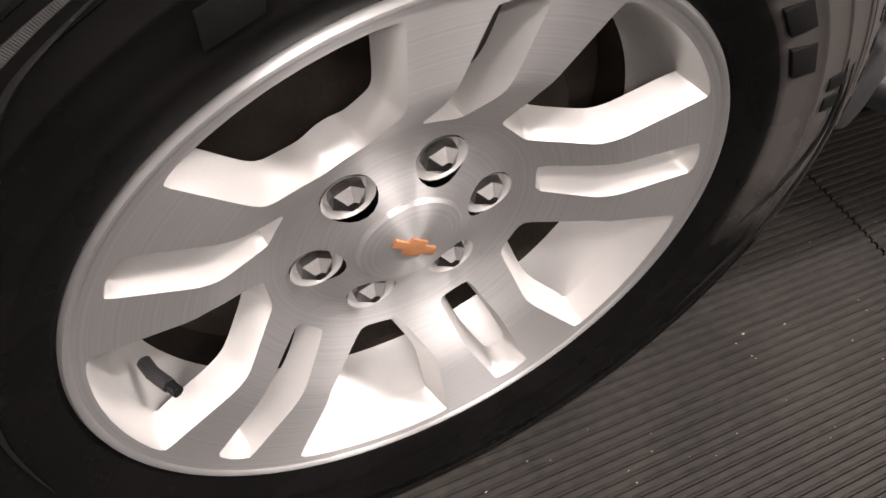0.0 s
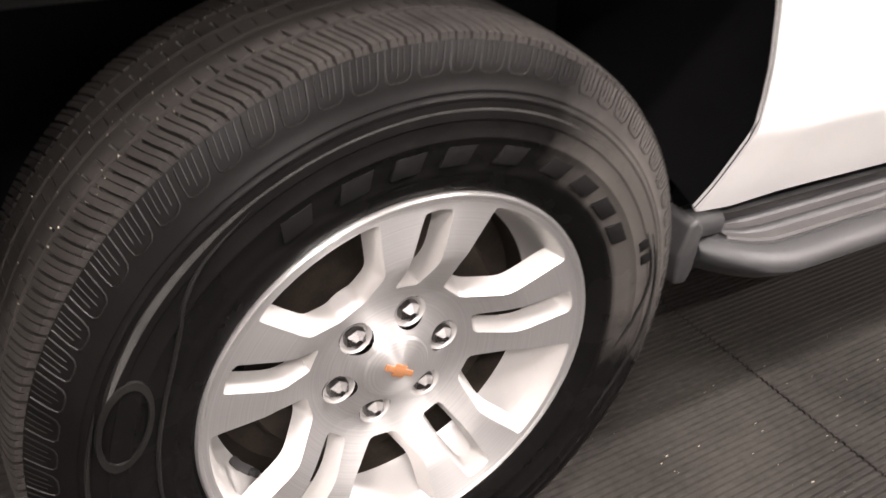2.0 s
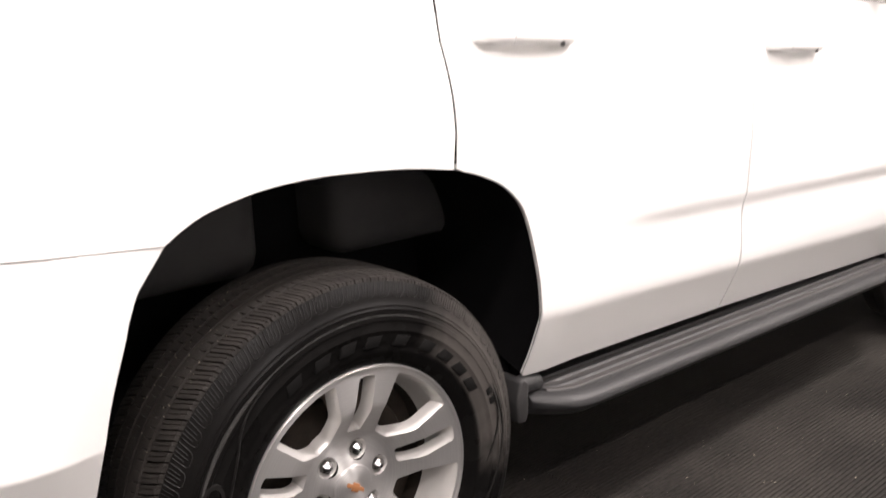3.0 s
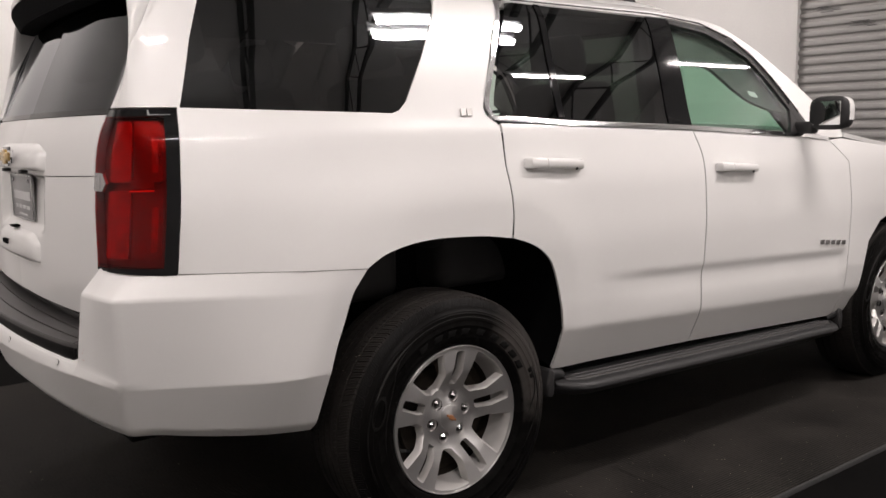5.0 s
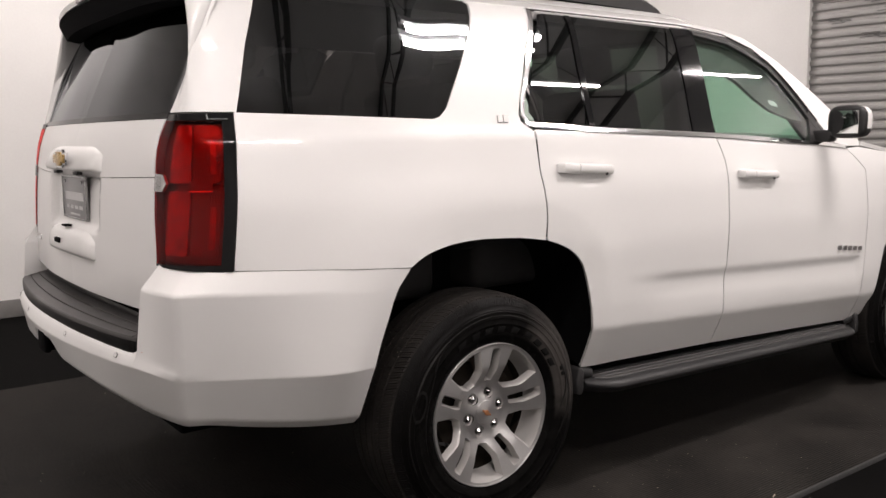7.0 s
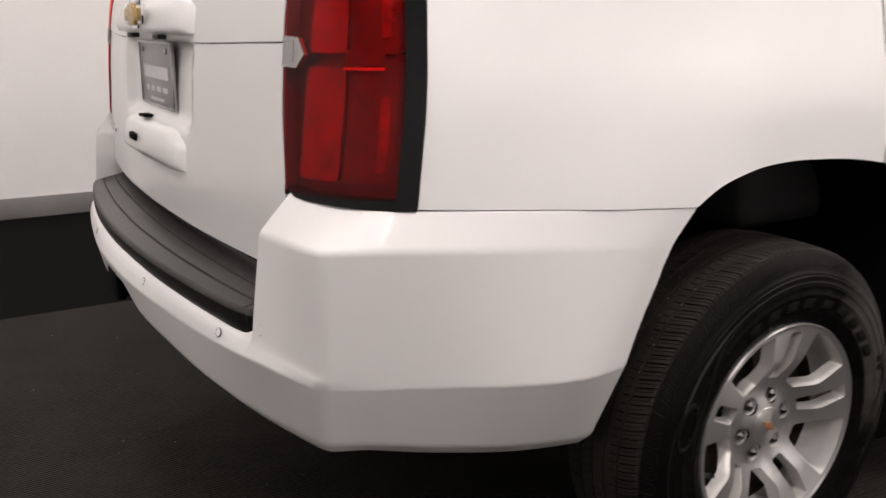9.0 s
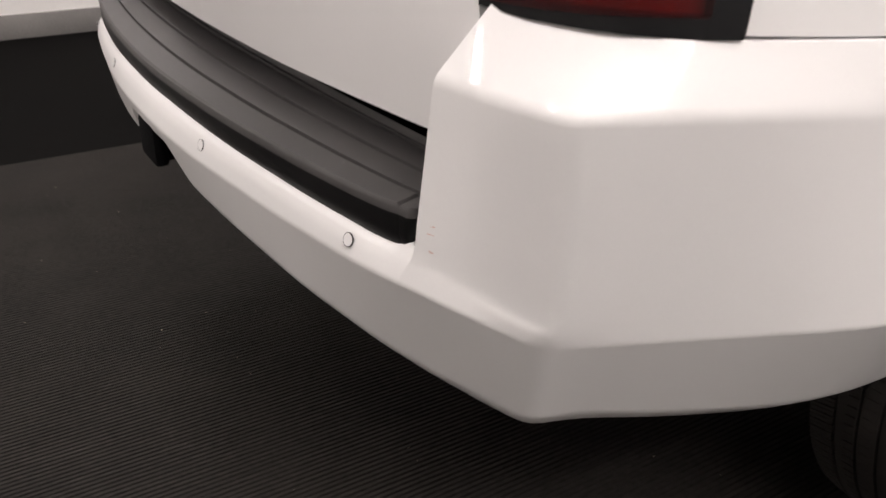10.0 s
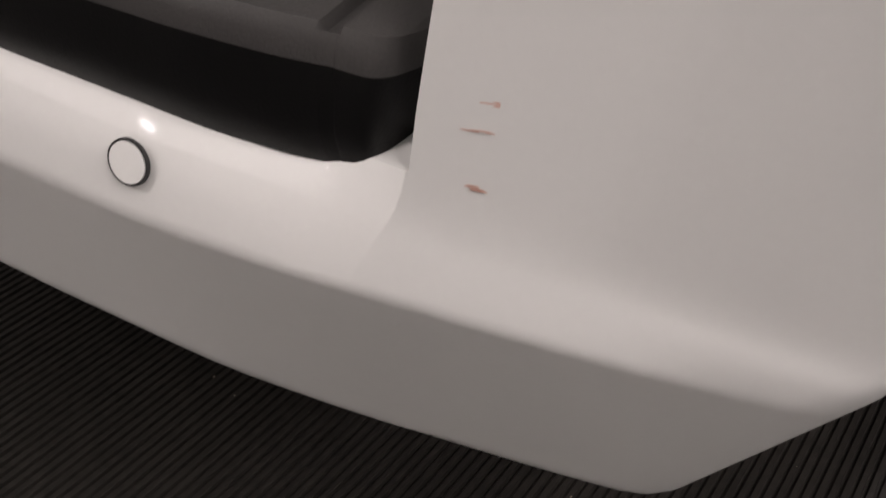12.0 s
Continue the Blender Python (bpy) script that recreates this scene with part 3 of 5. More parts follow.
# doors
loop = on_side(shift(CUT_R[::-1][:-1], G)) + on_side([(0.253, 0.976), *[p for p in ARCH if p[0] > 0.262], (0.50, 0.464), (1.28, 0.44)]) + on_side(shift(CUT_M[1:], -G))
panel("rear_door", [loop[1:] + [(U(0.262), 1.356)]], PAINT, car, depth=0.010, step=0.03, zstep=0.011, both=True)
loop = on_side(shift(CUT_M[::-1], G)) + on_side(shift(CUT_F, -G)) + on_side([(2.22, 1.268), (1.8, 1.29)])
panel("front_door", [loop], PAINT, car, depth=0.010, step=0.03, zstep=0.011, both=True)
loop = on_side(shift(CUT_F[::-1], G)) + on_side(ARCH_F) + on_side([(3.45, 0.42), (3.9, 0.45), (3.915, 1.02), (3.7, 1.10), (3.2, 1.17), (2.7, 1.23), (2.4, 1.262)])
panel("front_fender", [loop], PAINT, car, depth=0.03, both=True)

# frame over the doors and the A-pillar
FG_TOP = [(1.345, 1.772), (1.575, 1.748), (1.70, 1.706), (1.825, 1.651), (1.90, 1.58), (1.969, 1.505), (2.03, 1.43), (2.085, 1.355), (2.125, 1.287)]
loop = on_side([(0.44, 1.818), (1.2, 1.822), (1.44, 1.818), (1.60, 1.80), (1.73, 1.768), (1.92, 1.672), (2.142, 1.525), (2.30, 1.41), (2.42, 1.30), (2.42, 1.268), (2.29, 1.268), (2.20, 1.285)]) \
    + on_side([(x + 0.03, z + 0.016) for x, z in FG_TOP[::-1]]) + on_side([(0.46, 1.797)])
panel("door_frame", [loop], PAINT, car, depth=0.03, both=True)

# side windows
RG = [(0.292, 1.385), (0.262, 1.42), (0.275, 1.455), (0.376, 1.66), (0.462, 1.788), (0.50, 1.795), (1.235, 1.783), (1.143, 1.345)]
panel("rear_door_window", [on_side(RG)], PRIVACY, car, "dark tinted door window", off=-0.006, depth=0.003, both=True, level=(1.50, 1.62))
FG = [(1.27, 1.335), *FG_TOP, (1.9, 1.297)]
panel("front_door_window", [on_side(FG)], CLEAR, car, "lightly green-tinted door window", off=-0.006, depth=0.003, both=True, level=(1.50, 1.62))
panel("b_pillar", [on_side([(1.138, 1.34), (1.228, 1.786), (1.362, 1.786), (1.278, 1.33)])], GLOSSBLACK, car, "glossy black door pillar", off=-0.002, depth=0.02, both=True)
panel("window_divider", [on_side([(0.543, 1.375), (0.565, 1.58), (0.605, 1.794), (0.632, 1.794), (0.594, 1.58), (0.573, 1.374)])], GLOSSBLACK, car, "black window divider bar", off=-0.001, depth=0.015, both=True)
panel("corner_trim", [on_side([(1.985, 1.30), (2.05, 1.44), (2.075, 1.42), (2.14, 1.30), (2.18, 1.275), (2.0, 1.285)])], BLACK, car, "black mirror corner trim", off=0.0, depth=0.02, both=True)


def ribbon(pts, w):
    """A loop round a line of (x, z), w wide."""
    p = [Vector(q) for q in pts]
    a, b = [], []
    for i, q in enumerate(p):
        d = (p[min(i + 1, len(p) - 1)] - p[max(i - 1, 0)]).normalized()
        n = Vector((-d.y, d.x)) * w / 2
        a.append(tuple(q + n))
        b.append(tuple(q - n))
    return a + b[::-1]


panel("pillar_strip", [on_side(ribbon([(1.36, 1.770), (1.575, 1.742), (1.70, 1.698), (1.825, 1.640), (1.90, 1.568), (1.969, 1.492), (2.03, 1.416), (2.085, 1.34), (2.115, 1.29)], 0.018))], BLACK, car, "black strip round the front door window", off=0.001, depth=0.02, both=True)
panel("belt_moulding", [on_side(ribbon([(0.235, 1.372), (0.6, 1.352), (1.265, 1.327), (1.8, 1.297), (2.10, 1.280), (2.28, 1.263)], 0.017))], CHROME, car, "bright chrome belt moulding", off=0.006, depth=0.012, both=True)
panel("window_surround", [on_side(ribbon([(0.42, 1.80), (0.38, 1.72), (0.305, 1.58), (0.232, 1.45), (0.218, 1.405), (0.235, 1.372)], 0.018))], CHROME, car, "bright chrome window surround", off=0.006, depth=0.012, both=True)
panel("drip_line", [on_side(ribbon([(0.44, 1.803), (1.3, 1.802), (1.58, 1.775), (1.76, 1.715), (1.88, 1.635), (1.97, 1.545), (2.10, 1.39)], 0.006))], BLACK, car, off=0.002, depth=0.006, both=True)


# rubber seals, set shallow behind the door gaps to blacken in their shade
for cut, low, high in ((CUT_R, 0.98, 1.345), (CUT_M, 0.45, 1.31), (CUT_F, 0.40, 1.25)):
    line = [q for q in (tuple(p) for p in spline(cut, 4)) if low < q[1] < high]
    panel("door_seal", [on_side(ribbon(line, 0.022))], FELT, car, "black rubber door seal", off=-0.0028, depth=0.006, step=0.03, zstep=0.03, both=True)


def door_handle(x, z, other):
    def at(p):
        return (p[0], 2 * CY - p[1], p[2]) if other else p

    def length(t0, t1, n, name, parent, label=""):
        """A stretch of the bar-shaped handle, closed at both ends."""
        rows = []
        for k in range(n + 1):
            t = t0 + (t1 - t0) * k / n
            px = x - 0.137 + 0.274 * t
            pz = z + 0.006 - 0.05 * (px - x)
            y0 = float(np.interp(px, (x - 0.12, x + 0.12), (skin(U(x - 0.137), z).y, skin(U(x + 0.137), z).y)))
            end = min(t, 1 - t)
            out = 0.034 * min(1.0, 0.45 + (end / 0.05) ** 0.6 * 0.55) - 0.004 * abs(2 * t - 1)
            h = 0.0200 - 0.0035 * max(0.0, (0.06 - end) / 0.06) - 0.002 * t
            lift = 0.013 * ease(0.10, 0.24, end)
            ring = [(0.004 - lift, -h * 0.55), (-out * 0.45 - lift * 0.4, -h), (-out * 0.85, -h * 0.86), (-out, -h * 0.45), (-out, h * 0.4), (-out * 0.88, h * 0.82), (-out * 0.5 - lift * 0.4, h), (0.004 - lift, h * 0.7)]
            rows.append([at((px, y0 + a, pz + b)) for a, b in ring])
        bm = grid(rows, True)
        bm.verts.ensure_lookup_table()
        m = len(rows[0])
        bm.faces.new([bm.verts[i] for i in range(m)])
        bm.faces.new([bm.verts[n * m + i] for i in range(m)])
        bmesh.ops.recalc_face_normals(bm, faces=bm.faces)
        return part(name, bm, PAINT, parent, label, 45)

    h = length(0.315, 1.0, 14, "door_handle", car, "white door handle bar")
    length(0.0, 0.305, 7, "handle_base", h)
    lock = bmesh.new()
    p = skin(U(x + 0.105), z)
    bmesh.ops.create_cone(lock, cap_ends=True, segments=14, radius1=0.006, radius2=0.006, depth=0.003, matrix=Matrix.Translation(at((x + 0.088, p.y - 0.0285, z - 0.0135))) @ Matrix.Rotation(math.pi / 2, 4, "X"))
    part("key_cover", lock, BLACK, h, "small dark lock cover")


for other in (False, True):
    for hx, hz in HANDLES:
        door_handle(hx, hz, other)


def badge_bars(name, x0, z0, n, w, h, gap, slope, label):
    """Raised bright lettering stood in for by plain bars."""
    b = None
    for k in range(n):
        x = x0 + k * (w + gap)
        z = z0 + slope * (x - x0)
        ob = block_on_skin(name, on_side([(x, z), (x + w, z + slope * w), (x + w + 0.004, z + h), (x + 0.004, z + h)]), DARKCHROME if n > 2 else SILVER, car, 0.006, 0.006, label)
    return b


badge_bars("door_badge_bar", 2.178, 0.772, 5, 0.029, 0.019, 0.0195, -0.10, "dark metal badge bar")
badge_bars("pillar_badge_bar", 0.100, 1.380, 2, 0.021, 0.024, 0.004, 0.0, "bright metal badge bar")

# roof, windscreen, bonnet and front
rows = []
for k in range(25):
    x = -0.80 + 2.30 * k / 24
    row = []
    for i in range(25):
        v = i / 24
        y = 0.265 + (2 * CY - 0.53) * v
        e = abs(2 * v - 1)
        z = 1.812 + 0.072 * (1 - e ** 6)
        front = max(0.0, (x - 1.25) / 0.25)
        z -= 0.03 * front * front
        back = max(0.0, (-0.55 - x) / 0.25)
        z -= 0.02 * back * back
        row.append((x, y, z))
    rows.append(row)
bm = thicken(grid(rows), 0.02)
bmesh.ops.recalc_face_normals(bm, faces=bm.faces)
part("roof", bm, PAINT, car, "white roof skin")

APILLAR = [(1.46, 1.812), (1.73, 1.757), (1.92, 1.66), (2.142, 1.515), (2.30, 1.40), (2.42, 1.285)]


def across(xz, bow, lift, n=16, inset=0.0):
    rows = []
    for x, z in xz:
        s = skin(U(x), z)
        y0 = s.y + inset
        row = []
        for i in range(n + 1):
            v = i / n
            c = 1 - (2 * v - 1) ** 2
            row.append((x + bow * c, y0 + (2 * CY - 2 * y0) * v, z + lift * c))
        rows.append(row)
    return rows


bm = thicken(grid(across(APILLAR, 0.10, 0.03, inset=0.012)), 0.005)
part("windscreen", bm, CLEAR, car, "green-tinted windscreen")
HOOD = [(2.43, 1.268), (2.7, 1.228), (3.2, 1.168), (3.7, 1.10), (3.915, 1.02)]
rows = across(HOOD, 0.06, 0.055)
bm = thicken(grid(rows), 0.02)
part("bonnet", bm, PAINT, car, "white bonnet")
rows = []
for z in (1.02, 0.85, 0.65, 0.48):
    row = []
    for i in range(13):
        v = i / 12
        row.append((3.92 + 0.06 * (1 - (2 * v - 1) ** 2), 0.30 + (2 * CY - 0.60) * v, z))
    rows.append(row)
part("front_fascia", thicken(grid(rows), 0.03), PAINT, car)


def roof_rail(other):
    pts = []
    for k in range(31):
        t = k / 30
        x = -0.72 + 2.05 * t
        z = 1.905 - 0.012 * (2 * t - 1) ** 2 - (0.075 * (1 - min(t, 1 - t) / 0.09) ** 2 if min(t, 1 - t) < 0.09 else 0)
        y = 0.335
        pts.append((x, 2 * CY - y if other else y, z))
    rows = []
    for x, y, z in pts:
        rows.append([(x, y - 0.022, z - 0.035), (x, y - 0.022, z + 0.006), (x, y - 0.010, z + 0.016), (x, y + 0.012, z + 0.016), (x, y + 0.022, z + 0.004), (x, y + 0.022, z - 0.035)])
    bm = grid(rows, True)
    bmesh.ops.recalc_face_normals(bm, faces=bm.faces)
    part("roof_rail", bm, BLACK, car, "black roof rail", 50)


roof_rail(False), roof_rail(True)

# rear glass, spoiler and tailgate
loop = [(V(0.258), 1.408), (V(0.234), 1.50), (V(0.218), 1.60), (V(0.234), 1.70), (V(0.25), 1.785), (LENGTHS[-1], 1.79), (LENGTHS[-1], 1.408)]
panel("rear_window", [loop], REARGLASS, car, "dark tinted rear window", off=-0.004, depth=0.004, both=True)
panel("tailgate_trim", [[(V(0.259), 1.3965), (V(0.256), 1.413), (LENGTHS[-1], 1.413), (LENGTHS[-1], 1.3965)]], GLOSSBLACK, car, off=0.001, depth=0.02, both=True)
GATE_LOW = 0.836
loop = [(V(0.262), 1.394), (LENGTHS[-1], 1.394), (LENGTHS[-1], 1.2205), (V(0.60), 1.2205), (V(0.256), 1.2305), (V(0.268), 1.34)]
panel("tailgate_upper", [loop], PAINT, car, depth=0.03, off=0.002, both=True)
loop = [(V(0.256), 1.2280), (V(0.60), 1.2180), (LENGTHS[-1], 1.2180), (LENGTHS[-1], GATE_LOW), (V(0.225), GATE_LOW), (V(0.228), 0.93), (V(0.234), 1.0), (V(0.248), 1.10)]
panel("tailgate_lower", [loop], PAINT, car, depth=0.03, step=0.03, zstep=0.015, both=True)


# raised garnish over the number plate, with the emblem
def rear_block(name, y0, y1, z0, z1, out, mat, parent, label="", bevel=0.012, tilt=0.0):
    """A rounded block on the tailgate; out: how far it stands proud."""
    rows = []
    n = 36
    for i in range(n + 1):
        y = y0 + (y1 - y0) * i / n
        yy = y if y <= CY else 2 * CY - y
        e = min(1.0, min(i, n - i) / 4.5)
        e = (1 - (1 - e) ** 2) ** 0.5
        top = z1 - 0.026 * max(0.0, 1 - min(i, n - i) / 7) ** 1.6
        row = []
        for z, o in ((z0, -0.005), (z0 + 0.004, out * 0.75), (z0 + 0.016, out), (top - 0.02, out * (1 - tilt)), (top - 0.006, out * 0.6 * (1 - tilt)), (top, -0.005)):
            s = skin(V(yy), z)
            row.append((s.x - (o if o < 0 else o * e), y, z))
        rows.append(row)
    bm = grid(rows)
    bmesh.ops.recalc_face_normals(bm, faces=bm.faces)
    return part(name, bm, mat, parent, label, 60)


rear_block("plate_garnish", 0.65, 2 * CY - 0.65, 1.232, 1.318, 0.036, PAINT, car, "white moulded garnish over the plate", tilt=0.35)
gx = skin(V(CY), 1.28).x - 0.036
em = part("emblem", prism([(-0.075, -0.018), (-0.03, -0.018), (-0.028, -0.03), (0.03, -0.03), (0.034, -0.018), (0.08, -0.018), (0.075, 0.018), (0.03, 0.018), (0.028, 0.03), (-0.03, 0.03), (-0.034, 0.018), (-0.08, 0.018)], -0.006, 0.006, 0.002), GOLD, car, "gold emblem with a bright chrome rim")
em.matrix_world = pose(gx - 0.010, CY, 1.275, 0, 0, 90) @ Matrix.Diagonal((0.88, 1, 0.80, 1))
em2 = part("emblem_rim", prism([(-0.084, -0.024), (-0.036, -0.024), (-0.034, -0.036), (0.036, -0.036), (0.040, -0.024), (0.088, -0.024), (0.083, 0.024), (0.036, 0.024), (0.034, 0.036), (-0.036, 0.036), (-0.040, 0.024), (-0.088, 0.024)], -0.006, 0.006, 0.002), CHROME, car)
em2.matrix_world = pose(gx - 0.004, CY, 1.275, 0, 0, 90) @ Matrix.Diagonal((0.92, 1, 0.88, 1))
# lamps over the plate
for y in (CY - 0.13, CY + 0.13):
    part("plate_lamp", boxed((-1.066, y - 0.024, 1.222), (-1.045, y + 0.024, 1.233), 0.003), BLACK, car, "small black plate lamp")
# number plate without writing: grey dealer insert with plain bars
px = skin(V(CY), 1.14).x - 0.006
plate = part("plate", boxed((px - 0.004, CY - 0.152, 1.068), (px, CY + 0.152, 1.213), 0.0015), PLATE, car, "grey dealer plate insert with pale bars")
fr = bmesh.new()
for a, b in (((px - 0.007, CY - 0.155, 1.064), (px + 0.002, CY + 0.155, 1.071)), ((px - 0.007, CY - 0.155, 1.209), (px + 0.002, CY + 0.155, 1.216)),
             ((px - 0.007, CY - 0.155, 1.071), (px + 0.002, CY - 0.148, 1.209)), ((px - 0.007, CY + 0.148, 1.071), (px + 0.002, CY + 0.155, 1.209))):
    box(fr, a, b, 0.0015)
part("plate_frame", fr, PLATEFRAME, plate, "dark metal plate frame")
for y0, y1, z0, z1 in ((-0.115, 0.115, 1.130, 1.158), (-0.10, -0.06, 1.10, 1.112), (-0.04, 0.0, 1.10, 1.112), (0.02, 0.05, 1.10, 1.112), (0.07, 0.10, 1.10, 1.112), (-0.06, 0.06, 1.078, 1.084)):
    part("plate_bar", boxed((px - 0.0055, CY + y0, z0), (px - 0.0035, CY + y1, z1)), PALE, plate)
for y in (-0.11, 0.11):
    part("plate_bolt", tube([(px - 0.004, CY + y, 1.195), (px - 0.008, CY + y, 1.195)], 0.006, 10), PLATEFRAME, plate)
# grip recess below the plate
hand = rear_block("tailgate_handle", 0.70, 2 * CY - 0.70, 0.946, 1.036, 0.026, PAINT, car, "white tailgate pull with a dark slot", tilt=0.2)
part("grip_slot", boxed((-1.0895, CY + 0.05, 0.978), (-1.05, CY + 0.115, 0.996), 0.004), FELT, hand, "dark grip slot")
part("lock_slot", boxed((-1.072, CY + 0.02, 1.037), (-1.045, CY + 0.07, 1.044), 0.003), FELT, hand, "dark lock slot")
for y in (1.56, 1.60, 1.64):
    bx = skin(V(2 * CY - y), 0.95).x
    part("gate_badge_bar", boxed((bx - 0.005, y - 0.013, 0.940), (bx + 0.003, y + 0.013, 0.962), 0.0015), CHROME, car, "small chrome badge bar")

# spoiler at the roof's rear edge
rows = []
for i in range(25):
    y = 0.30 + (2 * CY - 0.60) * i / 24
    c = 1 - abs(2 * i / 24 - 1) ** 4
    rows.append([(-0.70, y, 1.812 + 0.068 * c), (-0.80, y, 1.826 + 0.048 * c), (-0.86 - 0.04 * c, y, 1.832 + 0.032 * c), (-0.885 - 0.045 * c, y, 1.824 + 0.028 * c), (-0.88 - 0.045 * c, y, 1.808 + 0.026 * c), (-0.82, y, 1.80 + 0.03 * c), (-0.72, y, 1.795 + 0.03 * c)])
bm = grid(rows, True)
bm.faces.new(bm.verts[0:7]) if len(bm.verts[:]) else None
bmesh.ops.recalc_face_normals(bm, faces=bm.faces)
sp = part("spoiler", bm, PAINT, car, "white roof spoiler", 50)
rows = []
for i in range(25):
    y = 0.33 + (2 * CY - 0.66) * i / 24
    c = 1 - abs(2 * i / 24 - 1) ** 4
    rows.append([(-0.884 - 0.043 * c, y, 1.803 + 0.025 * c), (-0.875 - 0.036 * c, y, 1.782 + 0.022 * c), (-0.86 - 0.03 * c, y, 1.752 + 0.016 * c), (-0.82 - 0.02 * c, y, 1.745 + 0.016 * c), (-0.74, y, 1.785 + 0.02 * c)])
part("spoiler_underside", thicken(grid(rows), 0.01), FELT, sp, "smooth black spoiler underside", 50)
part("brake_light", boxed((-0.936, CY - 0.22, 1.834), (-0.922, CY + 0.22, 1.850), 0.004), DEEPRED, sp, "dark red high brake light")

# ---- tail lamps ----
for other in (False, True):
    lamp = new("tail_lamp")
    lamp.parent = car
    tagged(lamp, label="tall red tail lamp with black borders")
    UF0, UF1 = U(-0.860), U(-0.808)      # front edge at foot and head

    def fe(z, d=0.0):
        t = (z - 0.975) / (1.404 - 0.975)
        return UF0 + (UF1 - UF0) * t + d

    def inner(z):
        return float(np.interp(z, (0.975, 1.10, 1.226, 1.34, 1.38, 1.414), [V(y) for y in (0.228, 0.240, 0.249, 0.261, 0.254, 0.240)]))

    zs = [0.968 + (1.404 - 0.968) * k / 10 for k in range(11)]
    full = [(fe(z, 0.002), z) for z in zs] + [(inner(z), z + (0.014 if z < 1.0 else 0)) for z in zs[::-1]]
    panel("back_plate", [full], DEEPRED, lamp, "deep red lamp bowl", off=-0.020, depth=0.02, step=0.04, other=other)
    zr = [0.987 + 0.040 * k for k in range(11)]
    red = [(fe(z, 0.036), z) for z in zr] + [(inner(z) - 0.004, z) for z in zr[::-1]]
    panel("lens", [red], LENS, lamp, "clear red lens", off=0.004, depth=0.006, step=0.03, zstep=0.03, other=other)
    lip = [(inner(z) - 0.010, z) for z in zr] + [(inner(z) - 0.0015, z) for z in zr[::-1]]
    panel("inner_border", [lip], MIDRED, lamp, "deep red inner wall of the lamp", off=0.0032, depth=0.024, step=0.03, zstep=0.03, other=other)
    border = [(fe(z, 0.002), z) for z in zs] + [(fe(z, 0.036), z) for z in zs[::-1]]
    panel("side_border", [border], GLOSSBLACK, lamp, "glossy black side border", off=0.004, depth=0.02, step=0.03, zstep=0.04, other=other)
    cap = [(fe(1.384, 0.036), 1.384), (fe(1.406, 0.036), 1.406), (inner(1.406), 1.406), (inner(1.384), 1.384)]
    panel("top_border", [cap], GLOSSBLACK, lamp, off=0.003, depth=0.02, step=0.03, other=other)
    foot = [(fe(0.968, 0.036), 0.968), (fe(0.988, 0.036), 0.988), (inner(1.0), 0.996), (inner(1.0), 0.980)]
    panel("foot_border", [foot], GLOSSBLACK, lamp, off=0.003, depth=0.02, step=0.03, other=other)
    for z0, z1 in ((1.012, 1.194), (1.216, 1.378)):
        for a, b in ((0.046, 0.134), (0.142, 0.235)):
            w = [(fe(z0, a), z0), (fe(z1, a), z1), (min(fe(z1, b), inner(z1) - 0.012), z1), (min(fe(z0, b), inner(z0) - 0.012), z0)]
            panel("reflector", [rounded(w, 0.010)], RED if a > 0.1 else MIDRED, lamp, "bright red reflector column" if a > 0.1 else "dark red reflector column", off=-0.008, depth=0.012, step=0.03, zstep=0.03, other=other)
    for z0, z1 in ((1.03, 1.15), (1.24, 1.34)):
        w = [(fe(z0, 0.058), z0), (fe(z1, 0.058), z1), (fe(z1, 0.076), z1), (fe(z0, 0.076), z0)]
        panel("reflector_stripe", [rounded(w, 0.006)], RED, lamp, "bright red stripe", off=-0.004, depth=0.006, step=0.03, zstep=0.03, other=other)
    for z0, z1, mat, out in ((1.197, 1.222, MIDRED, -0.004), (1.190, 1.1945, BRIGHTRED, -0.002)):
        strip = [(fe(z0, 0.07), z0), (fe(z1, 0.07), z1), (fe(z1, 0.145), z1), (fe(z0, 0.145), z0)]
        panel("reflector_bar", [strip], mat, lamp, off=out, depth=0.01, step=0.03, other=other)
    mark = [(inner(1.2) - 0.075, 1.212), (inner(1.2) - 0.052, 1.238), (inner(1.2) - 0.001, 1.240), (inner(1.2) - 0.001, 1.190), (inner(1.2) - 0.052, 1.190)]
    panel("reverse_light", [mark], MARKER, lamp, "clear bright reversing light", off=0.006, depth=0.01, step=0.02, zstep=0.02, other=other)
    bulb = [(inner(1.2) - 0.042, 1.197), (inner(1.2) - 0.042, 1.233), (inner(1.2) - 0.010, 1.234), (inner(1.2) - 0.010, 1.197)]
    panel("reverse_bulb", [rounded(bulb, 0.005)], PLATEFRAME, lamp, "dim grey bowl behind the reversing light", off=0.0072, depth=0.002, step=0.02, zstep=0.02, other=other)
    hl = [(fe(1.398, 0.018), 1.389), (fe(1.398, 0.018), 1.401), (fe(1.398, 0.080), 1.401), (fe(1.398, 0.080), 1.389)]
    trim = panel("cap_trim", [hl], GLOSSBLACK, lamp, "black cap with a bright rim", off=0.007, depth=0.004, step=0.02, other=other)[0]
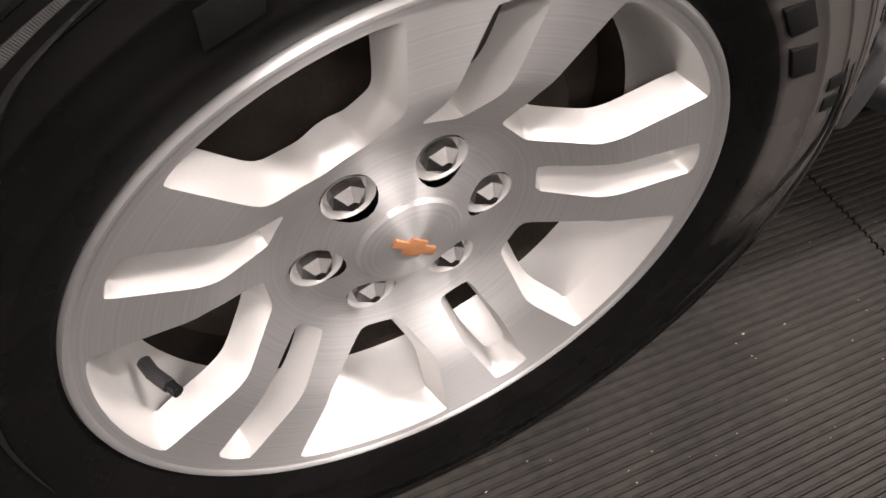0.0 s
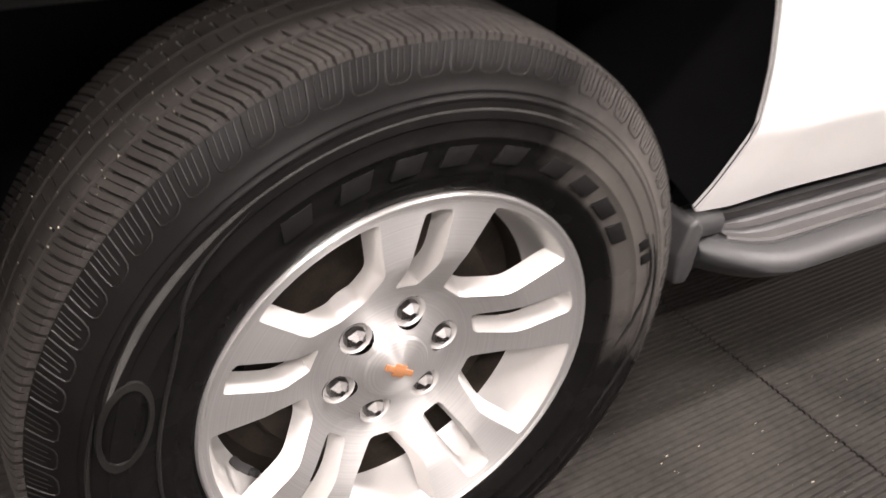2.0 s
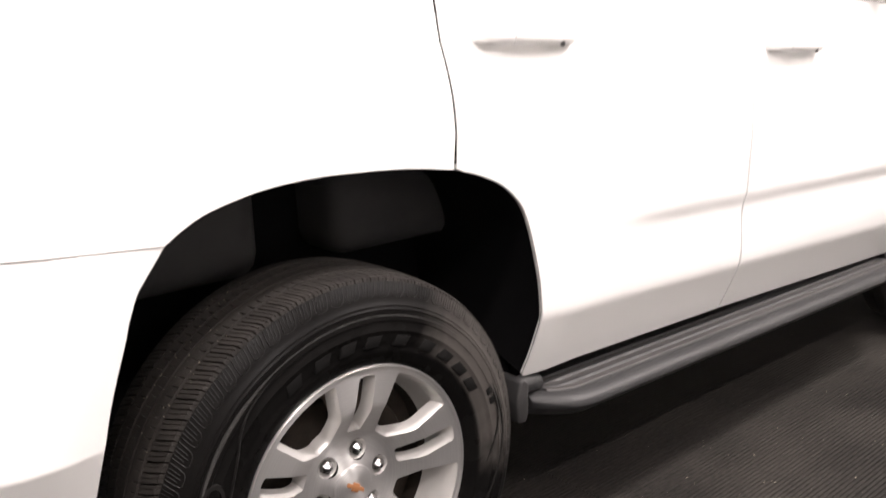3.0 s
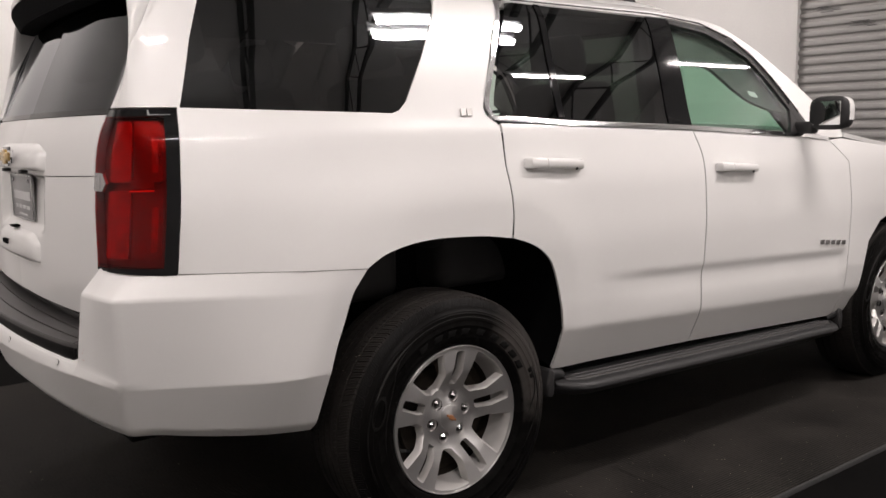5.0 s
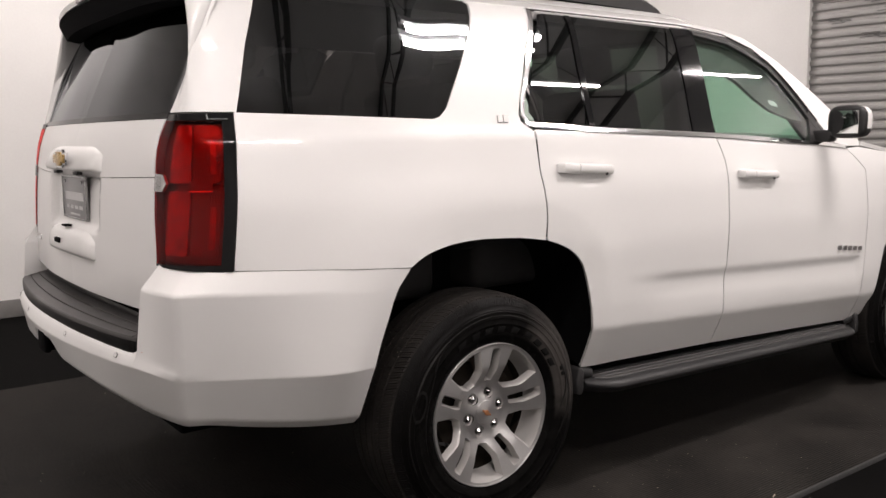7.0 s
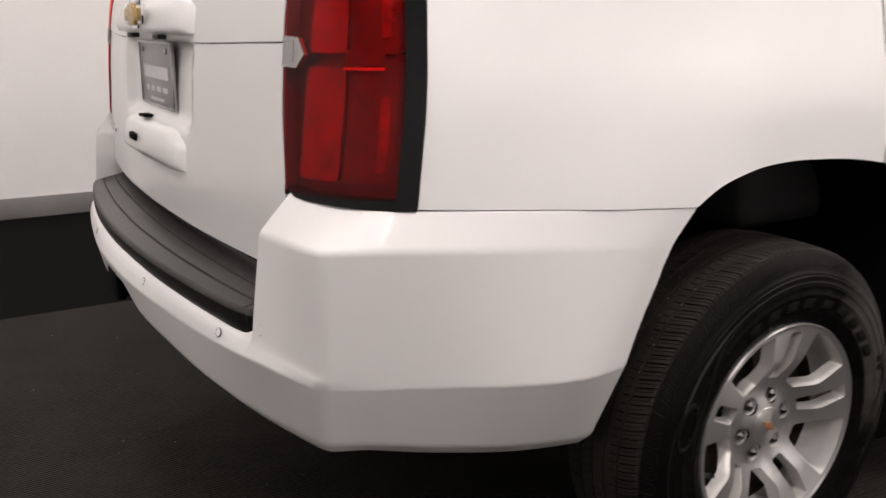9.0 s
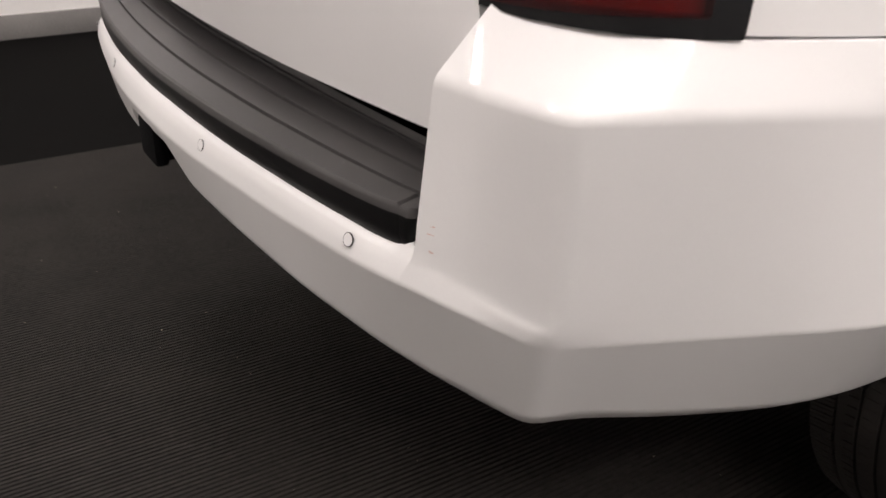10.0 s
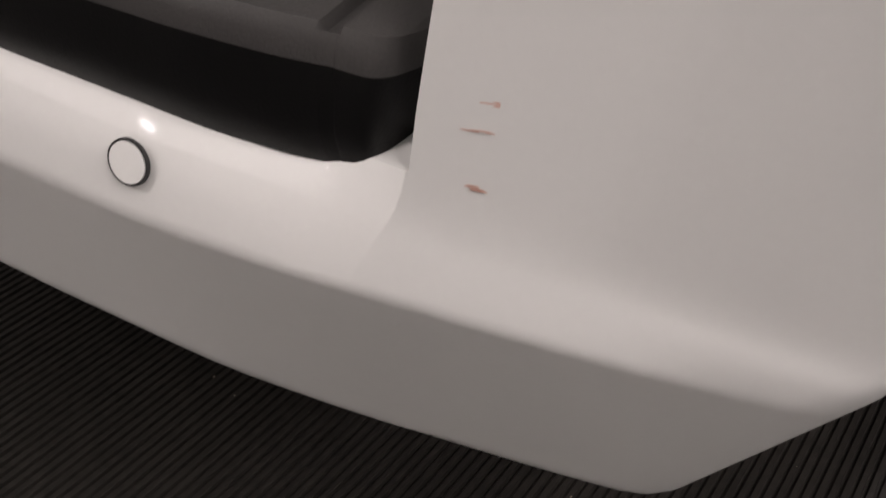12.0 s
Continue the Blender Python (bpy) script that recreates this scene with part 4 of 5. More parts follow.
    for rim in ([(fe(1.398, 0.078), 1.388), (fe(1.398, 0.078), 1.402), (fe(1.398, 0.084), 1.402), (fe(1.398, 0.084), 1.388)], [(fe(1.398, 0.020), 1.3875), (fe(1.398, 0.020), 1.3895), (fe(1.398, 0.080), 1.3895), (fe(1.398, 0.080), 1.3875)]):
        panel("cap_rim", [rim], CHROME, trim, "bright rim", off=0.009, depth=0.004, step=0.02, other=other)

# ---- rear bumper ----
# columns run from the wheel arch round the corner to the step's edge: top line, upper crease, lower crease, foot, underside
SIDE_COLS = [
    ((-0.334, -0.062, 0.936), (-0.378, -0.054, 0.872), (-0.441, -0.018, 0.635), (-0.469, 0.058, 0.442)),
    ((-0.45, -0.055, 0.9425), (-0.47, -0.0560, 0.880), (-0.54, -0.045, 0.640), (-0.55, 0.063, 0.449)),
    ((-0.62, -0.020, 0.953), (-0.63, -0.031, 0.890), (-0.66, -0.028, 0.646), (-0.65, 0.072, 0.462)),
    ((-0.80, 0.018, 0.9635), (-0.81, -0.002, 0.904), (-0.81, 0.024, 0.656), (-0.80, 0.108, 0.485)),
    ((-0.915, 0.062, 0.968), (-0.950, 0.042, 0.911), (-0.940, 0.074, 0.661), (-0.922, 0.148, 0.508)),
]
SHOULDER = [
    ((-0.962, 0.113, 0.971), (-1.026, 0.066, 0.914), (-1.012, 0.092, 0.690), (-1.016, 0.096, 0.680), (-1.014, 0.102, 0.664), (-0.982, 0.163, 0.511)),
    ((-0.990, 0.157, 0.979), (-1.046, 0.140, 0.915), (-1.0465, 0.166, 0.708), (-1.0505, 0.1675, 0.6945), (-1.0555, 0.171, 0.679), (-1.001, 0.207, 0.515)),
    ((-1.008, 0.212, 0.987), (-1.062, 0.231, 0.916), (-1.081, 0.240, 0.725), (-1.0870, 0.2460, 0.7105), (-1.094, 0.2525, 0.6915), (-1.024, 0.256, 0.524)),
]

def softened(pts, radii):
    """A line with each inner corner cut round."""
    out = [pts[0]]
    for i in range(1, len(pts) - 1):
        p, a, b = pts[i], pts[i - 1], pts[i + 1]
        da, db = a - p, b - p
        r = radii[i - 1]
        s, e = p + da.normalized() * min(r, da.length * 0.45), p + db.normalized() * min(r, db.length * 0.45)
        for k in range(4):
            t = k / 3
            out.append((1 - t) ** 2 * s + 2 * t * (1 - t) * p + t * t * e)
    return out + [pts[-1]]


# stations of the strip below the step, from the corner to the middle
STRIP = [
    ((-1.088, 0.275, 0.727), (-1.0970, 0.275, 0.7125), (-1.103, 0.275, 0.6935), (-1.040, 0.284, 0.532)),
    ((-1.103, 0.33, 0.730), (-1.1115, 0.33, 0.7160), (-1.117, 0.33, 0.694), (-1.072, 0.345, 0.551)),
    ((-1.126, 0.48, 0.734), (-1.1345, 0.48, 0.7180), (-1.140, 0.48, 0.693), (-1.112, 0.48, 0.575)),
    ((-1.151, 0.706, 0.738), (-1.1605, 0.706, 0.7210), (-1.168, 0.706, 0.694), (-1.138, 0.706, 0.593)),
    ((-1.159, 0.82, 0.740), (-1.1690, 0.82, 0.7230), (-1.177, 0.82, 0.696), (-1.145, 0.82, 0.601)),
    ((-1.162, 0.87, 0.741), (-1.1720, 0.87, 0.7240), (-1.180, 0.87, 0.698), (-1.168, 0.87, 0.668)),
    ((-1.164, CY, 0.741), (-1.1740, CY, 0.7240), (-1.182, CY, 0.698), (-1.170, CY, 0.668)),
]


def foot_line(q):
    """Adds the rolled foot and the underside to a column that ends at its foot."""
    out = Vector((q[-2].x + 0.5, q[-2].y - CY, 0)).normalized() * 0.005
    deep = 0.05 if q[-1].x < -0.9 else 0.0
    return q[:-1] + [q[-2].lerp(q[-1], 0.85) + out, q[-1] + Vector((deep * 0.2, 0.015 if deep == 0 else 0.004, -0.002)), q[-1] + Vector((deep, 0.10 if deep == 0 else 0.03, 0.012))]


RAD = (0.002, 0.009, 0.03, 0.03, 0.013, 0.008, 0.0045, 0.012, 0.006)
cols = []
for c in SIDE_COLS + SHOULDER:
    q = [Vector(p) for p in c]
    if len(q) == 4:
        q[0].z += 0.0016
        q = [q[0], q[1], q[1].lerp(q[2], 0.88), q[1].lerp(q[2], 0.94), q[2], q[3]]
    q = q[:2] + [q[1].lerp(q[2], 0.33), q[1].lerp(q[2], 0.67)] + q[2:]
    q = [q[0] + Vector((0.02 if q[0].x < -0.9 else 0.0, 0.02, -0.001))] + foot_line(q)
    cols.append(softened(q, RAD))
# the front edge follows the wheel arch
az, ax = [p[1] for p in ARCH if p[0] < -0.3], [p[0] for p in ARCH if p[0] < -0.3]
for p in cols[0]:
    if p.z > 0.56:
        p.x = float(np.interp(p.z, az, ax))
LOW = 17            # the first level that the strip shares with the corner
for c in STRIP:
    q = [Vector(p) for p in c]
    q = softened([q[0] + Vector((0.03, 0, 0.006))] + foot_line(q), RAD[4:])
    cols.append([None] * LOW + q[1:])
edge = cols[7]
AROUND = (0.05, 0.07, 0.06, 0.03, 0.019, 0.03)
bm = bmesh.new()
lines = []
for i in range(len(edge)):
    if i < LOW:
        pts = softened([c[i] for c in cols[:8]], AROUND)
    else:
        pts = softened([c[i] for c in cols], AROUND + (0.0006, 0.015, 0.025, 0.05, 0.08, 0.02, 0.01))
    lines.append([bm.verts.new(p) for p in pts])
for a, b in zip(lines, lines[1:]):
    for i in range(min(len(a), len(b)) - 1):
        bm.faces.new((a[i], a[i + 1], b[i + 1], b[i]))
# the strip's top, under the step pad
first = len(lines[0]) - 1
top = [bm.verts.new(v.co + Vector((0.03, 0, 0.006))) for v in lines[LOW][first:]]
for i in range(len(top) - 1):
    a, b = lines[LOW][first + i], lines[LOW][first + i + 1]
    bm.faces.new((top[i], top[i + 1], b, a))
# turned-in edge beside the step
ov = [line[-1] for line in lines[1:LOW]] + [lines[LOW][first]]
vs = [bm.verts.new(v.co + Vector((0.10, 0.006, 0))) for v in ov]
for a, b, c, d in zip(ov, ov[1:], vs[1:], vs):
    bm.faces.new((a, b, c, d))
half = mirrored(bm)
me = mesh_of(half, "half")
bm.from_mesh(me)
bpy.data.meshes.remove(me)
bmesh.ops.remove_doubles(bm, verts=bm.verts, dist=0.0003)
bmesh.ops.recalc_face_normals(bm, faces=bm.faces)
f = max(bm.faces, key=lambda q: -q.calc_center_median().y)
if f.normal.y > 0:
    bmesh.ops.reverse_faces(bm, faces=bm.faces)
bumper = new("rear_bumper")
bumper.parent = car
tagged(bumper, label="white rear bumper with a black step pad")


cover = part("bumper_cover", bm, BUMPER, bumper, "white bumper cover with a stepped lower strip", 50)
cover.modifiers.new("weighted", "WEIGHTED_NORMAL").keep_sharp = True

# step pad: ribbed top, rounded edge, dark riser
PADC = [(0.2448, -1.040), (0.2462, -1.0570), (0.2480, -1.0690), (0.2502, -1.0760), (0.2545, -1.0808), (0.2630, -1.0838), (0.2642, -1.0840), (0.2690, -1.0860), (0.2702, -1.0865), (0.29, -1.0930), (0.34, -1.1040), (0.48, -1.1255), (0.706, -1.149), (CY, -1.160)]
ys = [p[0] for p in PADC] + [2 * CY - p[0] for p in PADC[-2::-1]]
xs = [p[1] for p in PADC] + [p[1] for p in PADC[-2::-1]]
line = spline([(a, b, 0) for a, b in zip(xs, ys)], 5)
tops, risers = [], []
for p in line:
    x, y = p.x, p.y
    back = -0.985 - 0.02 * (1 - ((y - CY) / 0.72) ** 2)
    w = back - x
    row = [(back, y, 0.75), (back, y, 0.803)]
    near = min(y, 2 * CY - y)
    deep = 0.005 * ease(0.2620, 0.2645, near)
    cross = 0.004 if 0.2636 < near < 0.2695 else 0.0
    for f0, f1 in ((0.06, 0.085), (0.125, 0.375), (0.42, 0.675), (0.72, 0.95)):
        za, zb = 0.798 - 0.022 * f0, 0.798 - 0.022 * f1
        sunk = cross if f0 > 0.1 else 0.0
        row += [(back - w * f0 + 0.0012, y, za - max(deep, sunk)), (back - w * f0, y, za - sunk), (back - w * f1, y, zb - sunk), (back - w * f1 - 0.0012, y, zb - max(deep if f1 < 0.9 else 0.0, sunk))]
    row += [(x + 0.0024, y, 0.7748), (x + 0.0008, y, 0.7712), (x + 0.0002, y, 0.765)]
    drop = 0.15 * max(0.0, 1 - (near - 0.245) / 0.02)
    tops.append([(px, py, pz - (0.022 * drop * (pz - 0.735) / 0.06 if pz > 0.74 else 0)) for px, py, pz in row])
    foot = tops[-1][-1]
    tuck = 0.003 * max(0.0, 1 - (near - 0.2448) / 0.022) * (1 if y < CY else -1)
    risers.append([foot, (x, y + 0.3 * tuck, foot[2] - 0.008), (x, y + tuck, 0.742), (x + 0.004, y + tuck, 0.728), (x + 0.05, y + tuck, 0.722)])
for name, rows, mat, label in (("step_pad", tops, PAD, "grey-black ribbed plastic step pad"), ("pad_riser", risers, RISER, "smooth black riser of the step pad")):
    bm = grid(rows)
    n = len(rows[0])
    for r in (0, len(rows) - 1):
        bm.verts.ensure_lookup_table()
        bm.faces.new([bm.verts[r * n + i] for i in range(n)])
    bmesh.ops.recalc_face_normals(bm, faces=bm.faces)
    f = min(bm.faces, key=lambda q: q.calc_center_median().x)
    if f.normal.x > 0:
        bmesh.ops.reverse_faces(bm, faces=bm.faces)
    part(name, bm, mat, bumper, label, 28)
part("step_shelf", boxed((-1.05, 0.30, 0.66), (-0.96, 2 * CY - 0.30, 0.74)), FELT, bumper)

# parking sensors, set flush in the strip
for y, x, z in ((0.331, -1.1128, 0.7150), (0.712, -1.1612, 0.718), (2 * CY - 0.712, -1.1612, 0.718), (2 * CY - 0.331, -1.1128, 0.7150)):
    sens = new("parking_sensor")
    sens.parent = bumper
    yaw = (12 if abs(y - CY) > 0.4 else 7) * (1 if y < CY else -1)
    turn = Matrix.Translation((x, y, z)) @ Matrix.Rotation(radians(yaw), 4, "Z") @ Matrix.Rotation(radians(-72), 4, "Y")
    ring = bmesh.new()
    n = 32
    cs = [(0.0076, -0.0006), (0.0077, 0.0010), (0.0083, 0.0010), (0.0084, -0.0006)]
    vr = [[ring.verts.new((r * math.cos(k * math.tau / n), r * math.sin(k * math.tau / n), h)) for r, h in cs] for k in range(n)]
    for k in range(n):
        a, b = vr[k], vr[(k + 1) % n]
        for i in range(3):
            ring.faces.new((a[i], b[i], b[i + 1], a[i + 1]))
    ob = part("gap_ring", ring, BLACK, sens, "thin black gap ring")
    ob.matrix_basis = turn
    disc = bmesh.new()
    bmesh.ops.create_cone(disc, cap_ends=True, segments=32, radius1=0.0076, radius2=0.0074, depth=0.0024)
    ob = part("sensor_face", disc, BUMPER, sens)
    ob.matrix_basis = turn

# scuffs on the corner
from mathutils.bvhtree import BVHTree
cover_tree = BVHTree.FromPolygons([v.co for v in cover.data.vertices], [tuple(p.vertices) for p in cover.data.polygons])


def corner_face(y, z):
    """The x of the corner's rear face."""
    return cover_tree.ray_cast(Vector((-2, y, z)), Vector((1, 0, 0)))[0].x


def mark(name, lines, mat, label):
    """Thin curved marks on the corner; a line: y, z at both ends, half width, bow."""
    bm = bmesh.new()
    n = 8
    for ya, za, yb, zb, wide, bow in lines:
        along = Vector((yb - ya, zb - za)).normalized()
        lo, hi = [], []
        for k in range(n + 1):
            t = k / n
            wd = wide * math.sin(math.pi * (0.06 + 0.88 * t)) ** 0.7
            q = Vector((ya + (yb - ya) * t, za + (zb - za) * t)) + Vector((-along.y, along.x)) * bow * math.sin(math.pi * t)
            for side, row in ((-1, lo), (1, hi)):
                y, z = q.x - along.y * wd * side, q.y + along.x * wd * side
                row.append(bm.verts.new((corner_face(y, z) - 0.0007, y, z)))
        for k in range(n):
            bm.faces.new((lo[k], lo[k + 1], hi[k + 1], hi[k]))
    bmesh.ops.recalc_face_normals(bm, faces=bm.faces)
    if sum(f.normal.x for f in bm.faces) > 0:
        bmesh.ops.reverse_faces(bm, faces=bm.faces)
    part(name, bm, mat, bumper, label)


rnd = random.Random(21)
for y, z, w, n in ((0.2185, 0.7650, 0.0095, 5), (0.2215, 0.7560, 0.0100, 3), (0.2195, 0.7365, 0.0105, 5)):
    lines = []
    for k in range(n):
        a, ln = y - w * 0.5 * rnd.random(), w * rnd.uniform(0.25, 0.55)
        zz = z + rnd.uniform(-0.0011, 0.0011) * (0.5 if n < 4 else 1)
        lines.append((a, zz, a + ln, zz + rnd.uniform(-0.0004, 0.0004), rnd.uniform(0.0002, 0.0004), rnd.uniform(-0.0002, 0.0002)))
    mark("scuff", lines, REDMARK, "small reddish scuff mark")

# tow hitch under the strip
hitch = new("tow_hitch")
hitch.parent = car
tagged(hitch, label="black tow hitch receiver under the bumper")
part("receiver", boxed((-1.165, CY - 0.038, 0.616), (-0.95, CY + 0.038, 0.680), 0.008), FELT, hitch)
part("receiver_collar", boxed((-1.180, CY - 0.046, 0.610), (-1.155, CY + 0.046, 0.686), 0.008), FELT, hitch)
part("plug_socket", tube([(-1.145, CY + 0.10, 0.635), (-1.06, CY + 0.10, 0.635)], 0.022, 16), BLACK, hitch, "round black trailer socket")

# ---- underside, wheel housings and cabin ----
under = bmesh.new()
box(under, (0.56, 0.16, 0.32), (2.42, 2 * CY - 0.16, 0.62), 0.01)
box(under, (-0.90, 0.42, 0.40), (0.62, 2 * CY - 0.42, 0.70), 0.01)
box(under, (-0.93, 0.24, 0.56), (-0.62, 2 * CY - 0.24, 0.72), 0.01)
box(under, (2.38, 0.46, 0.34), (3.85, 2 * CY - 0.46, 1.0), 0.01)
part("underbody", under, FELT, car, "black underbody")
for arch, wall in ((ARCH, 0.40), (ARCH_F, 0.44)):
    cx = sum(p[0] for p in arch) / len(arch)
    rows = []
    for x, z in arch:
        s = skin(U(x), z)
        xi, zi = cx + (x - cx) * 1.03, z + 0.018
        if arch is ARCH and x < -0.33:
            s.y = float(np.interp(z, (0.44, 0.635, 0.872, 0.94), (0.058, -0.018, -0.054, -0.062)))
        rows.append([(x, s.y + 0.004, z), (x + (x - cx) * 0.01, s.y + 0.022, z + 0.004), (xi, s.y + 0.09, zi), (xi, wall, zi)])
    bm = grid(rows)
    last = [bm.verts.new((r[3][0], wall, r[3][2])) for r in rows]
    bm.faces.new(last)
    bmesh.ops.recalc_face_normals(bm, faces=bm.faces)
    for b in (bm, mirrored(bm)):
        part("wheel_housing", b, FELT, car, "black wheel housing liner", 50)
# clips in the rear housing
for x, z in ((-0.02, 0.955), (0.015, 0.957), (-0.30, 0.90), (-0.26, 0.915)):
    part("liner_clip", tube([(x, 0.06, z + 0.05), (x, 0.06, z + 0.035)], 0.009, 10), BLACK, car, "small black liner clip")
# inner sill below the doors
for other in (False, True):
    bm = prism([(0.53, 0.40), (0.53, 0.475), (2.44, 0.40), (2.44, 0.34)], 0.095, 0.20)
    if other:
        bm = mirrored(bm)
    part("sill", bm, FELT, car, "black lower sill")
cabin = bmesh.new()
box(cabin, (0.56, 0.20, 0.70), (2.40, 2 * CY - 0.20, 0.76), 0.01)
box(cabin, (-0.84, 0.43, 0.70), (0.56, 2 * CY - 0.43, 0.76), 0.01)
part("cabin_floor", cabin, SEAT, car, "dark cabin carpet")
part("dashboard", boxed((1.94, 0.18, 0.80), (2.42, 2 * CY - 0.18, 1.285), 0.07, 4), SEAT, car, "dark moulded dashboard")
for y in (0.16, 2 * CY - 0.16):
    part("inner_trim", boxed((0.56, y - 0.02, 0.72), (2.35, y + 0.02, 1.24), 0.01), SEAT, car, "dark inner door trim")
    part("inner_trim", boxed((-0.80, y - 0.02, 1.04), (0.56, y + 0.02, 1.24), 0.01), SEAT, car, "dark inner side trim")
for y in (0.0, 1.0):
    def inside(pts):
        return [(px, (0.10 + py) if y == 0 else 2 * CY - 0.10 - py, pz) for px, py, pz in pts]
    part("pillar_trim", tube(inside([(2.34, 0.04, 1.24), (2.12, 0.10, 1.46), (1.88, 0.16, 1.63), (1.66, 0.21, 1.735), (1.40, 0.235, 1.775)]), 0.045, 10), SEAT, car, "dark inner windscreen pillar trim")
    part("pillar_trim", tube(inside([(1.22, 0.04, 1.10), (1.25, 0.09, 1.40), (1.30, 0.19, 1.76)]), 0.055, 10), SEAT, car, "dark inner door pillar trim")
    part("pillar_trim", tube(inside([(0.12, 0.04, 1.10), (0.16, 0.10, 1.40), (0.30, 0.20, 1.77)]), 0.07, 10), SEAT, car, "dark inner rear pillar trim")
part("header_trim", tube([(1.46, 0.36, 1.775), (1.54, CY, 1.80), (1.46, 2 * CY - 0.36, 1.775)], 0.035, 10), SEAT, car)
part("headliner", boxed((-0.72, 0.36, 1.765), (1.42, 2 * CY - 0.36, 1.785), 0.005), LINING, car, "grey cloth headliner")
for x in (1.18, 0.22, -0.48):
    for y in (0.50, 2 * CY - 0.50):
        st = new("seat")
        st.parent = car
        tagged(st, label="dark cloth seat with a headrest")
        part("cushion", boxed((x - 0.05, y - 0.25, 0.76), (x + 0.48, y + 0.25, 1.0), 0.05, 3), SEAT, st)
        b = boxed((-0.07, -0.25, 0.0), (0.07, 0.25, 0.62), 0.05, 3)
        ob = part("backrest", b, SEAT, st)
        ob.matrix_basis = pose(x - 0.02, y, 0.92, 0, -14, 0)
        h = boxed((-0.05, -0.14, 0.0), (0.05, 0.14, 0.17), 0.04, 3)
        ob = part("headrest", h, SEAT, st)
        ob.matrix_basis = pose(x - 0.17, y, 1.55, 0, -10, 0)
wheel_rim = tube([(1.80 + 0.06 * math.sin(a), 2 * CY - 0.50 + 0.19 * math.cos(a), 1.16 + 0.18 * math.sin(a)) for a in [k * math.tau / 28 for k in range(29)]], 0.015, 8, False)
part("steering_wheel", wheel_rim, SEAT, car, "dark steering wheel")
v = [(1.30, 1.770), (1.575, 1.742), (1.70, 1.698), (1.825, 1.640), (1.90, 1.568), (1.969, 1.492), (2.05, 1.40), (1.94, 1.415), (1.80, 1.452), (1.70, 1.51), (1.60, 1.587), (1.56, 1.605), (1.30, 1.62)]
visor = panel("sun_visor", [rounded(on_side(v), 0.02)], LINING, car, "dark grey sun visor swung against the side window", off=-0.040, depth=0.014, step=0.05, zstep=0.05)[0]
panel("visor_label", [rounded(on_side([(1.815, 1.475), (1.805, 1.50), (1.86, 1.492), (1.875, 1.468)]), 0.008)], PALE, visor, "small pale label", off=-0.037, depth=0.002)
part("inner_mirror", boxed((1.78, CY - 0.12, 1.60), (1.81, CY + 0.12, 1.67), 0.012), BLACK, car, "black inner mirror")


# ---- door mirrors ----
def door_mirror(other):
    mr = new("door_mirror")
    mr.parent = car
    tagged(mr, label="white-capped black door mirror")

    def put(bm):
        return mirrored(bm) if other else bm
    shell = bmesh.new()
    bmesh.ops.create_uvsphere(shell, u_segments=24, v_segments=14, radius=1)
    for v in shell.verts:
        s = [math.copysign(abs(c) ** 0.55, c) for c in v.co]
        v.co = Vector((2.055 + 0.070 * s[0] * (1 if s[0] > 0 else 0.4), -0.140 + 0.092 * s[1], 1.380 + 0.074 * s[2]))
    cap, base = shell.copy(), shell
    bmesh.ops.bisect_plane(cap, geom=list(cap.verts) + list(cap.edges) + list(cap.faces), plane_co=(2.05, 0, 0), plane_no=(-1, 0, 0), clear_outer=True)
    bmesh.ops.bisect_plane(cap, geom=list(cap.verts) + list(cap.edges) + list(cap.faces), plane_co=(0, 0, 1.35), plane_no=(0, 0, -1), clear_outer=True)
    for v in cap.verts:
        v.co = Vector((2.055, -0.140, 1.385)) + (v.co - Vector((2.055, -0.140, 1.385))) * 1.02
    part("mirror_cap", put(cap), PAINT, mr, "white mirror cap", 60)
    part("mirror_shell", put(base), BLACK, mr, "black mirror shell", 60)
    g = boxed((2.0265, -0.205, 1.328), (2.0295, -0.066, 1.432), 0.0012)
    bmesh.ops.rotate(g, verts=g.verts, cent=(2.028, -0.14, 1.386), matrix=Matrix.Rotation(radians(-5), 3, "Z"))
    part("mirror_glass", put(g), MIRROR, mr, "mirror glass")
    arm = boxed((2.03, -0.07, 1.29), (2.10, 0.04, 1.345), 0.015, 3)
    part("mirror_arm", put(arm), BLACK, mr)


door_mirror(False), door_mirror(True)


